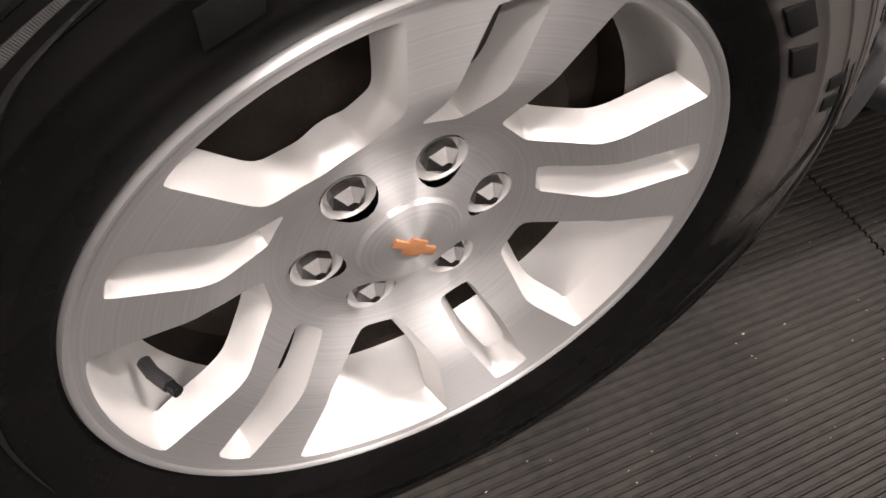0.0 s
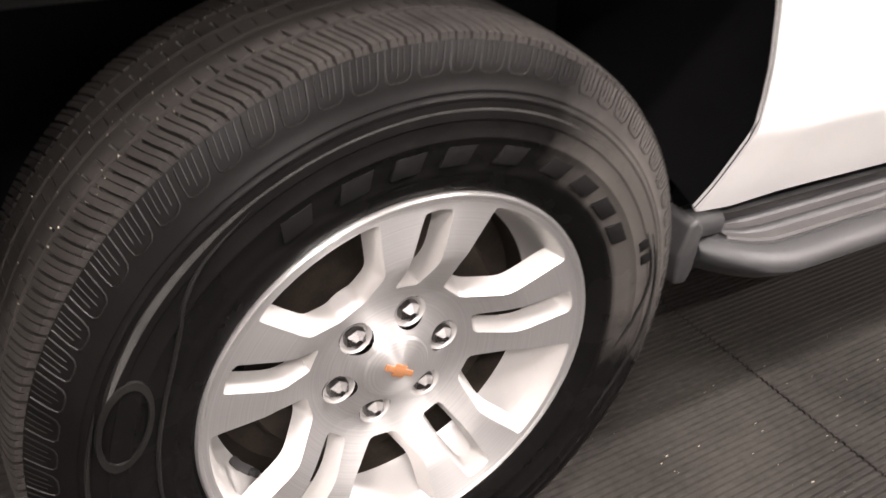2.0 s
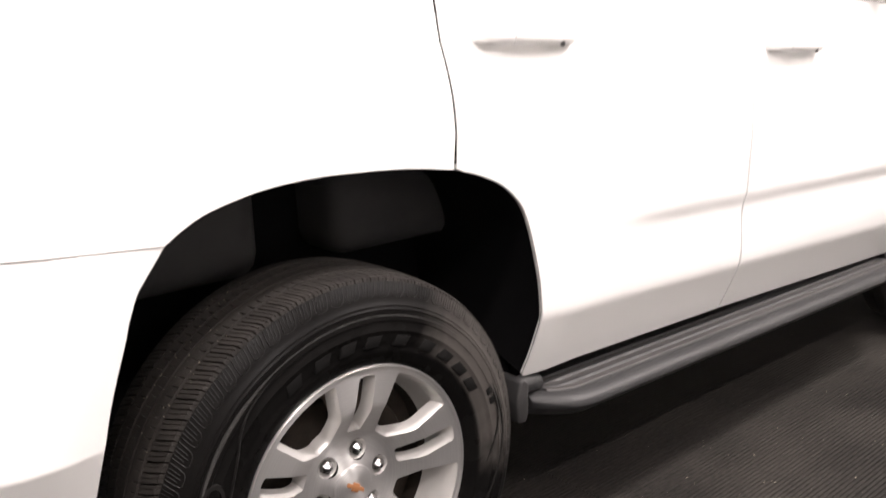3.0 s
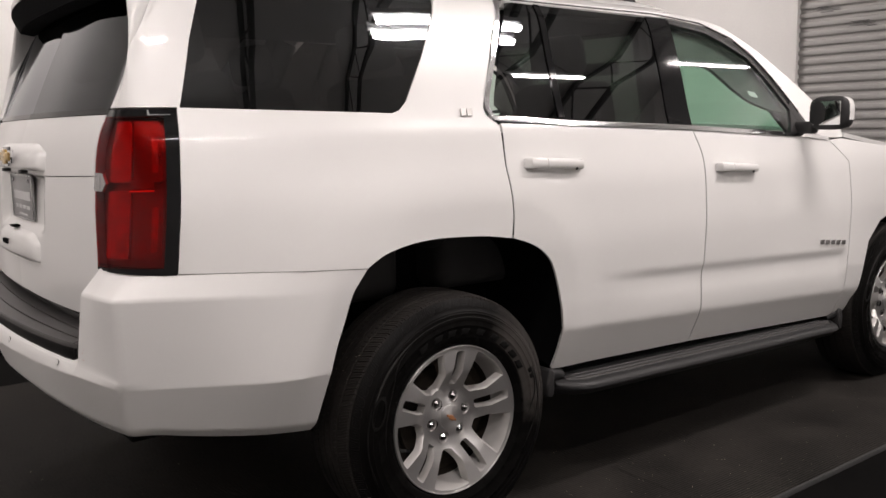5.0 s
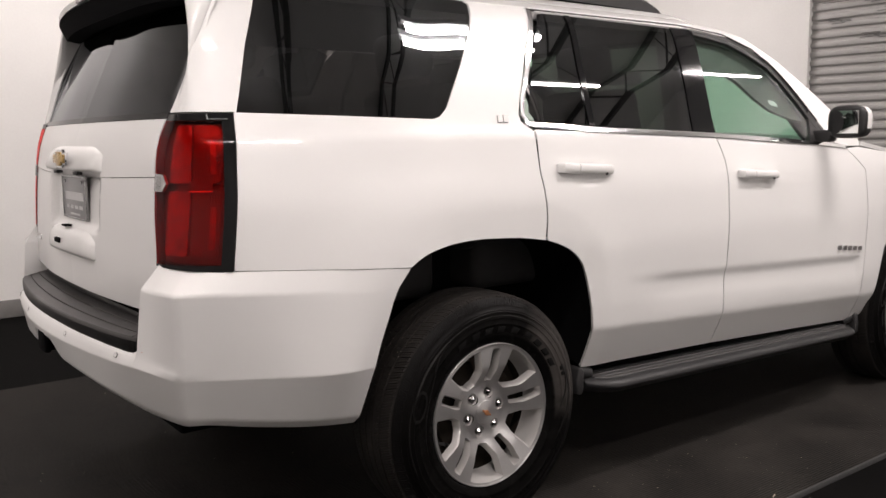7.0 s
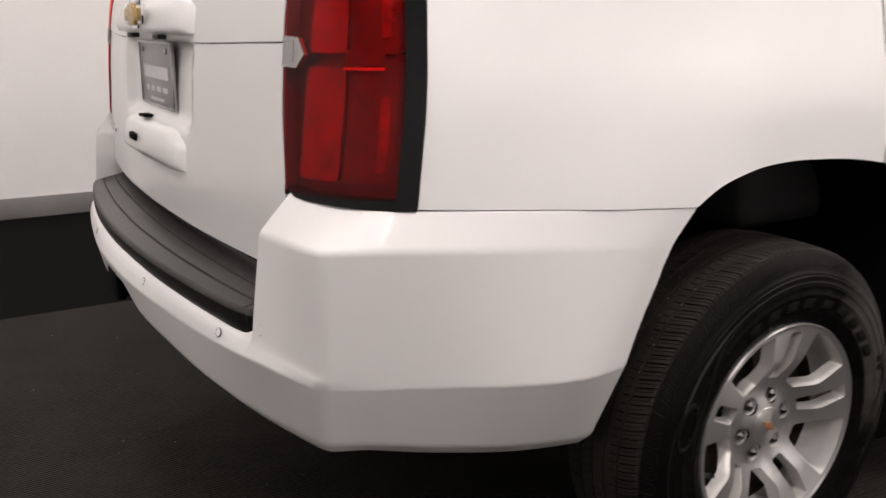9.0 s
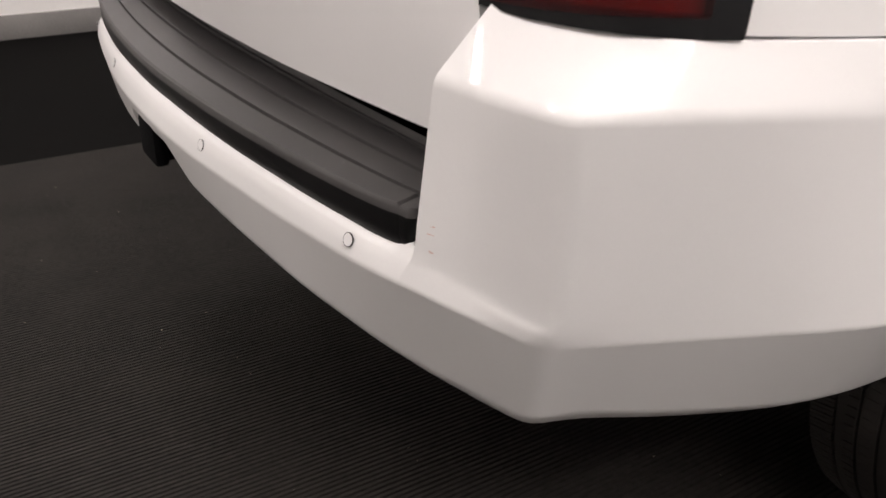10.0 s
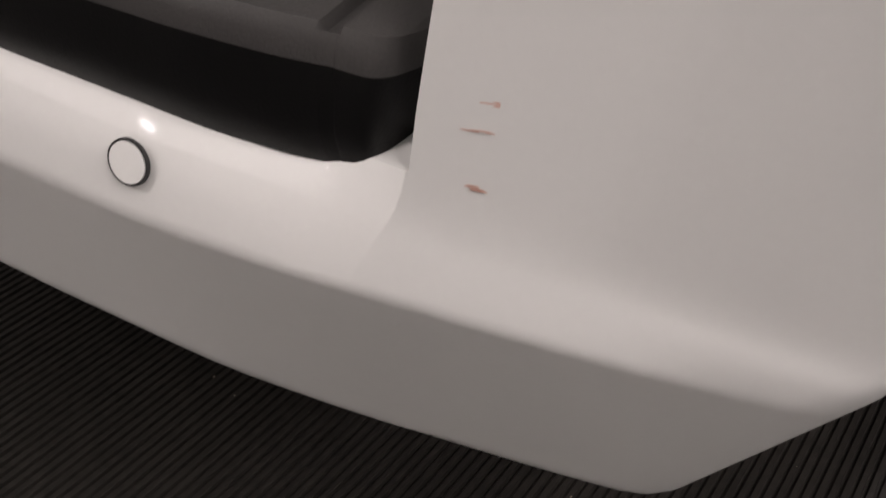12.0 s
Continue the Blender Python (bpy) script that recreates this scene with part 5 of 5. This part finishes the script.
# ---- running boards ----
def running_board(other):
    rb = new("running_board")
    rb.parent = car
    tagged(rb, label="black ribbed running board below the doors")
    x0, x1 = 0.50, 2.43

    def put(bm):
        return mirrored(bm) if other else bm

    def edge(x):
        """How far out the nose lies, drawn in round both ends."""
        e = min(x - x0, x1 - x)
        return -0.082 + 0.095 * max(0.0, 1 - e / 0.135) ** 2.2

    def top(x):
        return 0.420 - 0.030 * (x - x0)

    xs = [x0 + 0.008 + d for d in (0.0, 0.02, 0.045, 0.075, 0.11, 0.15, 0.2)]
    n = 14
    xs += [x0 + 0.208 + (x1 - x0 - 0.416) * k / n for k in range(1, n)] + [x0 + x1 - x for x in reversed(xs)]
    rows = []
    for x in xs:
        z, yo = top(x), edge(x)
        rows.append([(x, 0.098, z - 0.050), (x, 0.098, z + 0.002), (x, yo + 0.046, z - 0.001), (x, yo + 0.044, z - 0.004), (x, yo + 0.041, z - 0.004), (x, yo + 0.039, z), (x, yo + 0.022, z - 0.003), (x, yo + 0.008, z - 0.009), (x, yo + 0.001, z - 0.018), (x, yo, z - 0.026), (x, yo + 0.007, z - 0.033), (x, yo + 0.028, z - 0.052), (x, yo + 0.06, z - 0.056)])
    bm = grid(rows, True)
    n = len(rows[0])
    bm.verts.ensure_lookup_table()
    bm.faces.new([bm.verts[i] for i in range(n)][::-1])
    bm.faces.new([bm.verts[len(bm.verts) - n + i] for i in range(n)])
    bmesh.ops.recalc_face_normals(bm, faces=bm.faces)
    part("board", put(bm), BOARD, rb, "", 40)
    # the dark pad on top, and three worn ribs along it
    rows = []
    for x in xs[2:-2]:
        z, yo = top(x), edge(x)
        rows.append([(x, 0.094, z), (x, 0.093, z + 0.004), (x, yo + 0.052, z + 0.003), (x, yo + 0.049, z - 0.001)])
    bm = thicken(grid(rows), 0.002)
    bmesh.ops.recalc_face_normals(bm, faces=bm.faces)
    part("tread_pad", put(bm), PAD, rb, "dark plastic tread pad", 50)
    for f in (0.30, 0.54, 0.80):
        rows = []
        span = xs[2:-2]
        for i, x in enumerate(span):
            z, yo = top(x), edge(x)
            y = 0.093 + (yo + 0.052 - 0.093) * f
            h = 0.004 if 1 < i < len(span) - 2 else 0.0008
            rows.append([(x, y + 0.009, z + 0.002), (x, y + 0.006, z + 0.0034 + h * 0.8), (x, y, z + 0.0034 + h), (x, y - 0.006, z + 0.0034 + h * 0.8), (x, y - 0.009, z + 0.002)])
        bm = grid(rows)
        bmesh.ops.recalc_face_normals(bm, faces=bm.faces)
        if sum(q.normal.z for q in bm.faces) < 0:
            bmesh.ops.reverse_faces(bm, faces=bm.faces)
        part("tread_rib", put(bm), RIB, rb, "pale worn rib", 60)
    # end mounts: a black flange and a short stub towards the board
    for xa, s in ((0.463, 1), (x1 + 0.045, -1)):
        z = top(xa)
        fl = prism([(-0.014, -0.048), (0.010, -0.052), (0.018, -0.030), (0.020, 0.040), (0.006, 0.056), (-0.008, 0.050), (-0.020, 0.0)], -0.012, 0.075, 0.006)
        for v in fl.verts:
            v.co = Vector((xa + s * v.co.x, v.co.y, z + v.co.z))
        if s < 0:
            bmesh.ops.reverse_faces(fl, faces=fl.faces)
        part("end_flange", put(fl), BLACK, rb, "black plastic end flange", 50)
        stub = tube([(xa + s * d, y, z + h) for d, y, h in ((0.010, 0.022, 0.026), (0.05, 0.026, 0.020), (0.085, 0.032, 0.012))], 0.022, 14)
        part("end_stub", put(stub), BOARD, rb, "grey plastic end stub", 50)
    for x in (0.85, 1.5, 2.15):
        e = boxed((x - 0.03, 0.06, 0.31), (x + 0.03, 0.30, 0.35), 0.006)
        part("bracket", put(e), BLACK, rb)


running_board(False), running_board(True)

# ---- wheels ----
HUB = [(0.0, -0.012), (0.044, -0.012), (0.056, -0.007), (0.070, -0.002), (0.092, 0.0), (0.108, -0.006), (0.150, -0.033), (0.166, -0.039), (0.235, -0.049), (0.245, -0.051)]
PHASE = 12.0


def face_y(r):
    return sum(float(np.interp(r + o, [a for a, b in HUB], [b for a, b in HUB])) for o in (-0.005, 0.0, 0.005)) / 3


def polar(r, a):
    return (r * math.cos(radians(a)), r * math.sin(radians(a)))


def in_pair(u, v, k):
    a = radians(PHASE + 72 * k)
    return (u * math.cos(a) - v * math.sin(a), u * math.sin(a) + v * math.cos(a))


WIN_OUT = 0.2335


def even(loop, n):
    """The same closed outline through n evenly spaced points."""
    p = [Vector(q) for q in loop] + [Vector(loop[0])]
    at = np.concatenate([[0], np.cumsum([(b - a).length for a, b in zip(p, p[1:])])])
    where = np.linspace(0, at[-1], n, endpoint=False)
    return list(zip(np.interp(where, at, [q.x for q in p]).tolist(), np.interp(where, at, [q.y for q in p]).tolist()))


def window_loop(k):
    """The wide opening that follows spoke pair k, as (x, z)."""
    a = [in_pair(0.098, 0.050, k), in_pair(0.146, 0.046, k), in_pair(0.2215, 0.070, k)]
    b = [in_pair(0.2215, -0.070, k + 1), in_pair(0.146, -0.046, k + 1), in_pair(0.098, -0.050, k + 1)]
    arc = [polar(WIN_OUT, PHASE + 72 * k + d) for d in (21.5, 26, 31, 36, 41, 46, 50.5)]
    return even(rounded(a + arc + b, 0.0045, 3), 84)


def slot_loop(k):
    a = [in_pair(0.109, -0.0150, k), in_pair(0.109, 0.0150, k), in_pair(0.152, 0.0195, k), in_pair(0.226, 0.0175, k), in_pair(0.229, 0.0, k), in_pair(0.226, -0.0175, k), in_pair(0.152, -0.0195, k)]
    return even(rounded(a, 0.0035, 2), 48)


LUGS = [in_pair(0.06985 * math.cos(radians(72.5 - 60 * i - PHASE)), 0.06985 * math.sin(radians(72.5 - 60 * i - PHASE)), 0) for i in range(6)]


def circle(cx, cz, r, n=20):
    return [(cx + r * math.cos(k * math.tau / n), cz + r * math.sin(k * math.tau / n)) for k in range(n)]


def ring_mesh(profile, n=96):
    """A lathe round the y axis of (r, y) points."""
    rows = [[(r * math.cos(k * math.tau / n), y, r * math.sin(k * math.tau / n)) for r, y in profile] for k in range(n)]
    bm = grid(rows + [rows[0]])
    bmesh.ops.remove_doubles(bm, verts=bm.verts, dist=1e-6)
    bmesh.ops.recalc_face_normals(bm, faces=bm.faces)
    return bm


def wall_down(loop, depth, draft, y_of):
    """The side of an opening: from the face down, drawn in towards its middle."""
    cx, cz = sum(p[0] for p in loop) / len(loop), sum(p[1] for p in loop) / len(loop)
    rows = []
    for t, soft in ((0.0, 0), (0.12, 0), (0.5, 1), (1.0, 7)):
        row = []
        for i, (x, z) in enumerate(loop):
            a, b = Vector(loop[i - 1]), Vector(loop[(i + 1) % len(loop)])
            n = Vector((-(b - a).y, (b - a).x)).normalized()
            if n.dot(Vector((cx - x, cz - z))) < 0:
                n = -n
            y = y_of(math.hypot(x, z))
            d = draft * (1 + 0.5 * max(0.0, n.dot(Vector((cx, cz)).normalized())))
            row.append((x + n.x * d * t, y + depth * t ** 1.3, z + n.y * d * t))
        for _ in range(soft):
            row = [tuple((p + 2 * q + r) / 4 for p, q, r in zip(row[i - 1], row[i], row[(i + 1) % len(row)])) for i in range(len(row))]
        rows.append(row)
    return grid(rows, True)


def build_wheel(name):
    w = new(name)
    # machined face
    outer = circle(0, 0, 0.2405, 120)
    holes = [window_loop(k) for k in range(5)] + [slot_loop(k) for k in range(5)] + [circle(x, z, 0.0205) for x, z in LUGS] + [circle(0, 0, 0.0425, 40)]
    flat = filled([outer] + holes, 0.017, 0.017)
    face = bmesh.new()
    ids = {}
    for v in flat.verts:
        ids[v] = face.verts.new((v.co.x, face_y(math.hypot(v.co.x, v.co.y)), v.co.y))
    for f in flat.faces:
        face.faces.new([ids[v] for v in f.verts])
    flat.free()
    bmesh.ops.recalc_face_normals(face, faces=face.faces)
    f = max(face.faces, key=lambda q: q.calc_area())
    if f.normal.y > 0:
        bmesh.ops.reverse_faces(face, faces=face.faces)
    part("rim_face", face, MACH, w, "machined grey alloy wheel face", 30)
    # painted sides of the openings
    walls = bmesh.new()
    for k in range(5):
        for loop, depth, draft in ((window_loop(k), 0.026, 0.009), (slot_loop(k), 0.029, 0.006)):
            b = wall_down(loop, depth, draft, face_y)
            me = mesh_of(b, "tmp")
            walls.from_mesh(me)
            bpy.data.meshes.remove(me)
    bmesh.ops.recalc_face_normals(walls, faces=walls.faces)
    part("spoke_sides", walls, SILVER, w, "silver painted spoke sides", 40)
    # barrel and lip
    part("rim_lip", ring_mesh([(0.2405, -0.0500), (0.2425, -0.0525), (0.2455, -0.0525), (0.2475, -0.049), (0.2475, -0.040), (0.244, -0.036)], 120), MACH, w, "machined rim lip", 60)
    part("barrel", ring_mesh([(0.232, -0.046), (0.225, -0.02), (0.216, 0.022), (0.211, 0.03)], 96), SILVER, w, "silver painted barrel", 60)
    # the deeper part of the barrel is dark brown
    part("inner_barrel", ring_mesh([(0.2105, 0.03), (0.206, 0.08), (0.212, 0.15), (0.235, 0.185), (0.244, 0.19)], 96), DARKBROWN, w, "dark brown inner barrel", 60)
    # cap
    cap = part("centre_cap", ring_mesh([(0.0425, -0.006), (0.0425, -0.0130), (0.0405, -0.0155), (0.03, -0.0185), (0.015, -0.0200), (0.0005, -0.0205)], 48), MACH, w, "machined centre cap")
    e = prism([(-0.021, -0.0035), (-0.008, -0.0035), (-0.0075, -0.008), (0.0085, -0.008), (0.0095, -0.0035), (0.022, -0.0035), (0.020, 0.004), (0.0075, 0.004), (0.007, 0.0085), (-0.009, 0.0085), (-0.0095, 0.004), (-0.022, 0.004)], -0.0220, -0.0190, 0.0006)
    ob = part("cap_emblem", e, EMBLEM, cap, "small orange-gold emblem")
    ob.matrix_basis = pose(0, 0, 0, 0, 33, 0)
    # nuts in their pockets
    for x, z in LUGS:
        pk = grid([[(x + r * math.cos(k * math.tau / 20), y, z + r * math.sin(k * math.tau / 20)) for k in range(20)] for r, y in ((0.0205, face_y(0.07)), (0.0183, -0.001), (0.0168, 0.006), (0.0095, 0.007))], True)
        bmesh.ops.recalc_face_normals(pk, faces=pk.faces)
        part("nut_pocket", pk, SILVER, w, "", 60)
        nut = bmesh.new()
        bmesh.ops.create_cone(nut, cap_ends=True, segments=6, radius1=0.0142, radius2=0.0134, depth=0.018, matrix=Matrix.Translation((x, 0.005, z)) @ Matrix.Rotation(math.pi / 2, 4, "X"))
        bmesh.ops.create_cone(nut, cap_ends=True, segments=6, radius1=0.0134, radius2=0.0045, depth=0.007, matrix=Matrix.Translation((x, -0.0075, z)) @ Matrix.Rotation(math.pi / 2, 4, "X"))
        part("lug_nut", nut, DARKCHROME, w, "dark chrome lug nut", 20)
    # valve stem
    vx, vz = polar(0.212, 199.5)
    st = tube([(vx * 0.985, 0.0, vz * 0.985), (vx * 0.97, -0.012, vz * 0.97), (vx * 0.93, -0.028, vz * 0.93)], 0.0055, 12)
    stem = part("valve_stem", st, BLACK, w, "short black valve stem")
    part("valve_cap", tube([(vx * 0.93, -0.028, vz * 0.93), (vx * 0.91, -0.036, vz * 0.91)], 0.0046, 12), GLOSSBLACK, stem, "glossy black valve cap")
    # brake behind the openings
    part("brake_disc", ring_mesh([(0.05, 0.040), (0.165, 0.040), (0.168, 0.044), (0.168, 0.060), (0.05, 0.060)], 64), DARKBROWN, w, "dark brown brake disc")
    part("backing_plate", ring_mesh([(0.03, 0.062), (0.206, 0.062), (0.206, 0.068), (0.03, 0.068)], 48), DARKBROWN, w)
    cal = prism([polar(0.10, 60), polar(0.185, 52), polar(0.19, 75), polar(0.185, 98), polar(0.10, 90)], 0.032, 0.06, 0.008)
    part("brake_caliper", cal, ROTOR, w, "grey brake caliper")

    # tyre: sidewall lathe and a cut tread
    tyre = new("tyre")
    tyre.parent = w
    SW_IN = [(0.2440, -0.036), (0.2475, -0.047), (0.2520, -0.0515), (0.262, -0.0545), (0.272, -0.0600), (0.279, -0.0612), (0.281, -0.0604), (0.290, -0.0625), (0.302, -0.0650), (0.312, -0.0656), (0.3135, -0.0668), (0.3155, -0.0668), (0.317, -0.0658), (0.332, -0.0654)]
    SW_OUT = [(0.332, -0.0654), (0.3335, -0.0664), (0.343, -0.0642), (0.3505, -0.0624), (0.3515, -0.0634), (0.3535, -0.0630), (0.3545, -0.0610), (0.358, -0.0594), (0.3590, -0.0600), (0.3605, -0.0594), (0.362, -0.0574), (0.372, -0.0526), (0.380, -0.0480), (0.388, -0.0426), (0.395, -0.0374), (0.3995, -0.0340)]
    SW = SW_IN + SW_OUT[1:]
    part("sidewall", ring_mesh(SW_IN, 160), RUBBER, tyre, "glossy black rubber sidewall", 40)
    part("outer_sidewall", ring_mesh(SW_OUT, 160), SATIN, tyre, "satin outer sidewall with one greyer stretch", 40)
    part("inner_sidewall", ring_mesh([(r, 0.15 - y) for r, y in SW], 96), RUBBER, tyre, "", 40)
    # tread: ribs across the width; grooves, cuts and sipes let into them
    pitches = 72

    def tread_r(y):
        c = abs(y - 0.075) / 0.105
        return 0.4135 - 0.0065 * c ** 2.6

    def sweep(y):
        """How far a cut runs round the tyre at a place across the tread."""
        c = (y - 0.075) / 0.105
        return 0.055 * c * abs(c)

    ribs = [(-0.029, 0.016), (0.021, 0.055), (0.060, 0.090), (0.095, 0.129), (0.134, 0.179)]
    cuts = [(0.0, 2), (0.08, 2), (0.09, 0), (0.24, 0), (0.25, 1), (0.275, 1), (0.285, 0), (0.49, 0), (0.50, 2), (0.565, 2), (0.575, 0), (0.74, 0), (0.75, 1), (0.775, 1), (0.785, 0), (0.99, 0)]
    rows = []
    for k in range(pitches):
        for f, cut in cuts:
            a = (k + f) / pitches * math.tau
            depth = (0.0, 0.0035, 0.0078)[cut]
            row = [(0.3995, -0.0340), (0.3900 - (0.002 if cut == 2 else 0.0), -0.0315)]
            for i, (y0, y1) in enumerate(ribs):
                outer = i in (0, len(ribs) - 1)
                if i:
                    row.append((tread_r(y0) - 0.006, y0))
                for q in range(6):
                    y = y0 + (y1 - y0) * q / 5
                    whole = outer or (cut == 2 and q in (1, 2) if i % 2 else cut == 1 and q in (2, 3, 4))
                    row.append((tread_r(y) - (depth if whole else 0.0) - (0.002 if i == 0 and q == 0 else 0.0), y + (0.0005 if q == 0 else -0.0005 if q == 5 else 0)))
                if i < len(ribs) - 1:
                    row.append((tread_r(y1) - 0.006, y1))
            row += [(0.3945, 0.1818), (0.3995, 0.1840)]
            rows.append([(r * math.cos(a + sweep(y)), y, r * math.sin(a + sweep(y))) for r, y in row])
    bm = grid(rows + [rows[0]])
    bmesh.ops.remove_doubles(bm, verts=bm.verts, dist=1e-5)
    bmesh.ops.recalc_face_normals(bm, faces=bm.faces)
    for v in bm.verts:
        v.co.z = max(v.co.z, -0.399)
    part("tread", bm, TREAD, tyre, "dusty brown-black tread with grooves and sipes", 25)
    # raised lettering stood in for by plain bars
    for k, a in enumerate((118.5, 106.5, 96.0, 85.5, 73.0, 60.0, 49.5, 39.5, 30.0)):
        da = 3.1
        lo, hi, sl = 0.2865, 0.3065, 1.6
        pts = [polar(lo, a + da), polar(lo, a - da), polar(hi, a - da - sl), polar(hi, a + da - sl)]
        part("letter_bar", prism(pts, -0.0659, -0.0600, 0.0005), RAISED, tyre)
    for a in (20.5, 16.5):
        pts = [polar(0.322, a + 1.3), polar(0.322, a - 1.3), polar(0.337, a - 1.3), polar(0.337, a + 1.3)]
        part("letter_bar", prism(pts, -0.0672, -0.0600, 0.0005), RAISED, tyre)
    # a ring of fine ribs with pointed ends, and an oval seal
    bm = bmesh.new()
    for a0, a1, n in ((50, 162, 520), (-5, 22, 110)):
        for k in range(n):
            a = a0 + (a1 - a0) * k / n
            t = k / n
            wdt = (0.002 + 0.0075 * ease(118, 146, a)) * min(1, 6 * min(t, 1 - t) + 0.1)
            m = Matrix.Rotation(-radians(a), 4, "Y") @ Matrix.Translation((0.3425, -0.0642, 0))
            bmesh.ops.create_cube(bm, size=1, matrix=m @ Matrix.Diagonal((wdt, 0.0016, 0.0009, 1)))
    tagged(part("knurling", bm, KNURL, tyre, "band of fine raised ribs"), kind="stuff")
    # a paler band under the ribs, adding to their painted-in brightness
    rows = []
    for k in range(121):
        a = 48 + 115 * k / 120
        hw = 0.0012 + 0.0038 * ease(118, 146, a)
        hw *= min(1.0, (163.5 - a) / 7 + 0.1) * min(1.0, (a - 47) / 8)
        rows.append([(polar(r, a)[0], yy, polar(r, a)[1]) for r, yy in ((0.3425 - hw, -0.0628), (0.3425 - hw, -0.0646), (0.3425 + hw, -0.0639), (0.3425 + hw, -0.0615))])
    bm = grid(rows)
    bmesh.ops.recalc_face_normals(bm, faces=bm.faces)
    part("crescent", bm, DUSTY, tyre, "paler raised crescent under the fine ribs")
    for ac in (163.5,):
        cx, cz = polar(0.322, ac)
        t = radians(ac)
        bm = bmesh.new()
        rings = []
        for rr, yy in ((0.80, -0.062), (0.83, -0.0680), (1.0, -0.0680), (1.03, -0.062)):
            ring = []
            for k in range(40):
                b = k * math.tau / 40
                u, v = 0.0245 * rr * math.cos(b), 0.052 * rr * math.sin(b)
                ring.append(bm.verts.new((cx + u * math.cos(t) - v * math.sin(t), yy, cz + u * math.sin(t) + v * math.cos(t))))
            rings.append(ring)
        for p, q in zip(rings, rings[1:]):
            for k in range(40):
                bm.faces.new((p[k], p[(k + 1) % 40], q[(k + 1) % 40], q[k]))
        bmesh.ops.recalc_face_normals(bm, faces=bm.faces)
        part("seal_ring", bm, DUSTY, tyre, "raised oval seal on the sidewall", 60)
    # curved decorative ridges
    sr, sy = [q[0] for q in SW], [q[1] for q in SW]
    for ridge in (((0.290, 200), (0.287, 185), (0.287, 172), (0.290, 160), (0.297, 151), (0.309, 144), (0.322, 139), (0.333, 132), (0.338, 122)), ((0.347, 205), (0.350, 190), (0.352, 175), (0.352, 160)),
                  ((0.336, 24), (0.338, 14), (0.332, 6), (0.318, 0), (0.300, -8)), ((0.345, 22), (0.347, 10), (0.343, -2), (0.330, -14), (0.315, -30))):
        path = spline([(polar(r, a)[0], float(np.interp(r, sr, sy)) - 0.0006, polar(r, a)[1]) for r, a in ridge], 6)
        part("sidewall_ridge", tube(path, 0.0024, 6, True, True), DUSTY, tyre)
    # looped ribs on the shoulder
    bm = bmesh.new()
    loop = [(0.3985, -1.0), (0.392, -1.0), (0.384, -1.0), (0.3775, -0.92), (0.3745, -0.6), (0.374, 0.0), (0.3745, 0.6), (0.3775, 0.92), (0.384, 1.0), (0.392, 1.0), (0.3985, 1.0)]
    marks = [(loop, 0.0010)] + [([(0.3985, d), (0.390, d), (e, d)], 0.0007) for d, e in ((-0.42, 0.3815), (0.05, 0.379), (0.50, 0.383))]
    for k in range(pitches):
        for line, wide in marks:
            pts = []
            for r, d in line:
                x, z = polar(r, k * 360 / pitches + d * 1.95 - (r - 0.376) * 60)
                pts.append((x, float(np.interp(r, sr, sy)) - 0.0002, z))
            me = mesh_of(tube(pts, wide, 4), "tmp")
            bm.from_mesh(me)
            bpy.data.meshes.remove(me)
    tagged(part("shoulder_rib", bm, DUSTY, tyre, "raised looped ribs on the shoulder"), kind="stuff")
    # pale grit stuck in the tread
    rnd = random.Random(8)
    bm = bmesh.new()
    for k in range(170):
        a, y = radians(rnd.gauss(128, 12)), rnd.uniform(-0.01, 0.15)
        s = rnd.uniform(0.0005, 0.0012)
        bmesh.ops.create_icosphere(bm, subdivisions=1, radius=s, matrix=Matrix.Rotation(-a, 4, "Y") @ Matrix.Translation((tread_r(y) - 0.0006, y, 0)) @ Matrix.Diagonal((0.7, 1.6, 1.0, 1)))
    tagged(part("tread_grit", bm, DEBRIS, tyre), kind="stuff")
    return w


wheel = build_wheel("wheel")
wheel.parent = car
wheel.location = (0, 0, 0.40)
tagged(wheel, label="five twin-spoke alloy wheel with six nuts")
for m in (pose(2.946, 0.005, 0.395, 0, 0, 0), pose(0, 2 * CY, 0.40, 0, 0, 180), pose(2.946, 2 * CY - 0.005, 0.395, 0, 0, 180)):
    c = copy_thing(wheel, m)
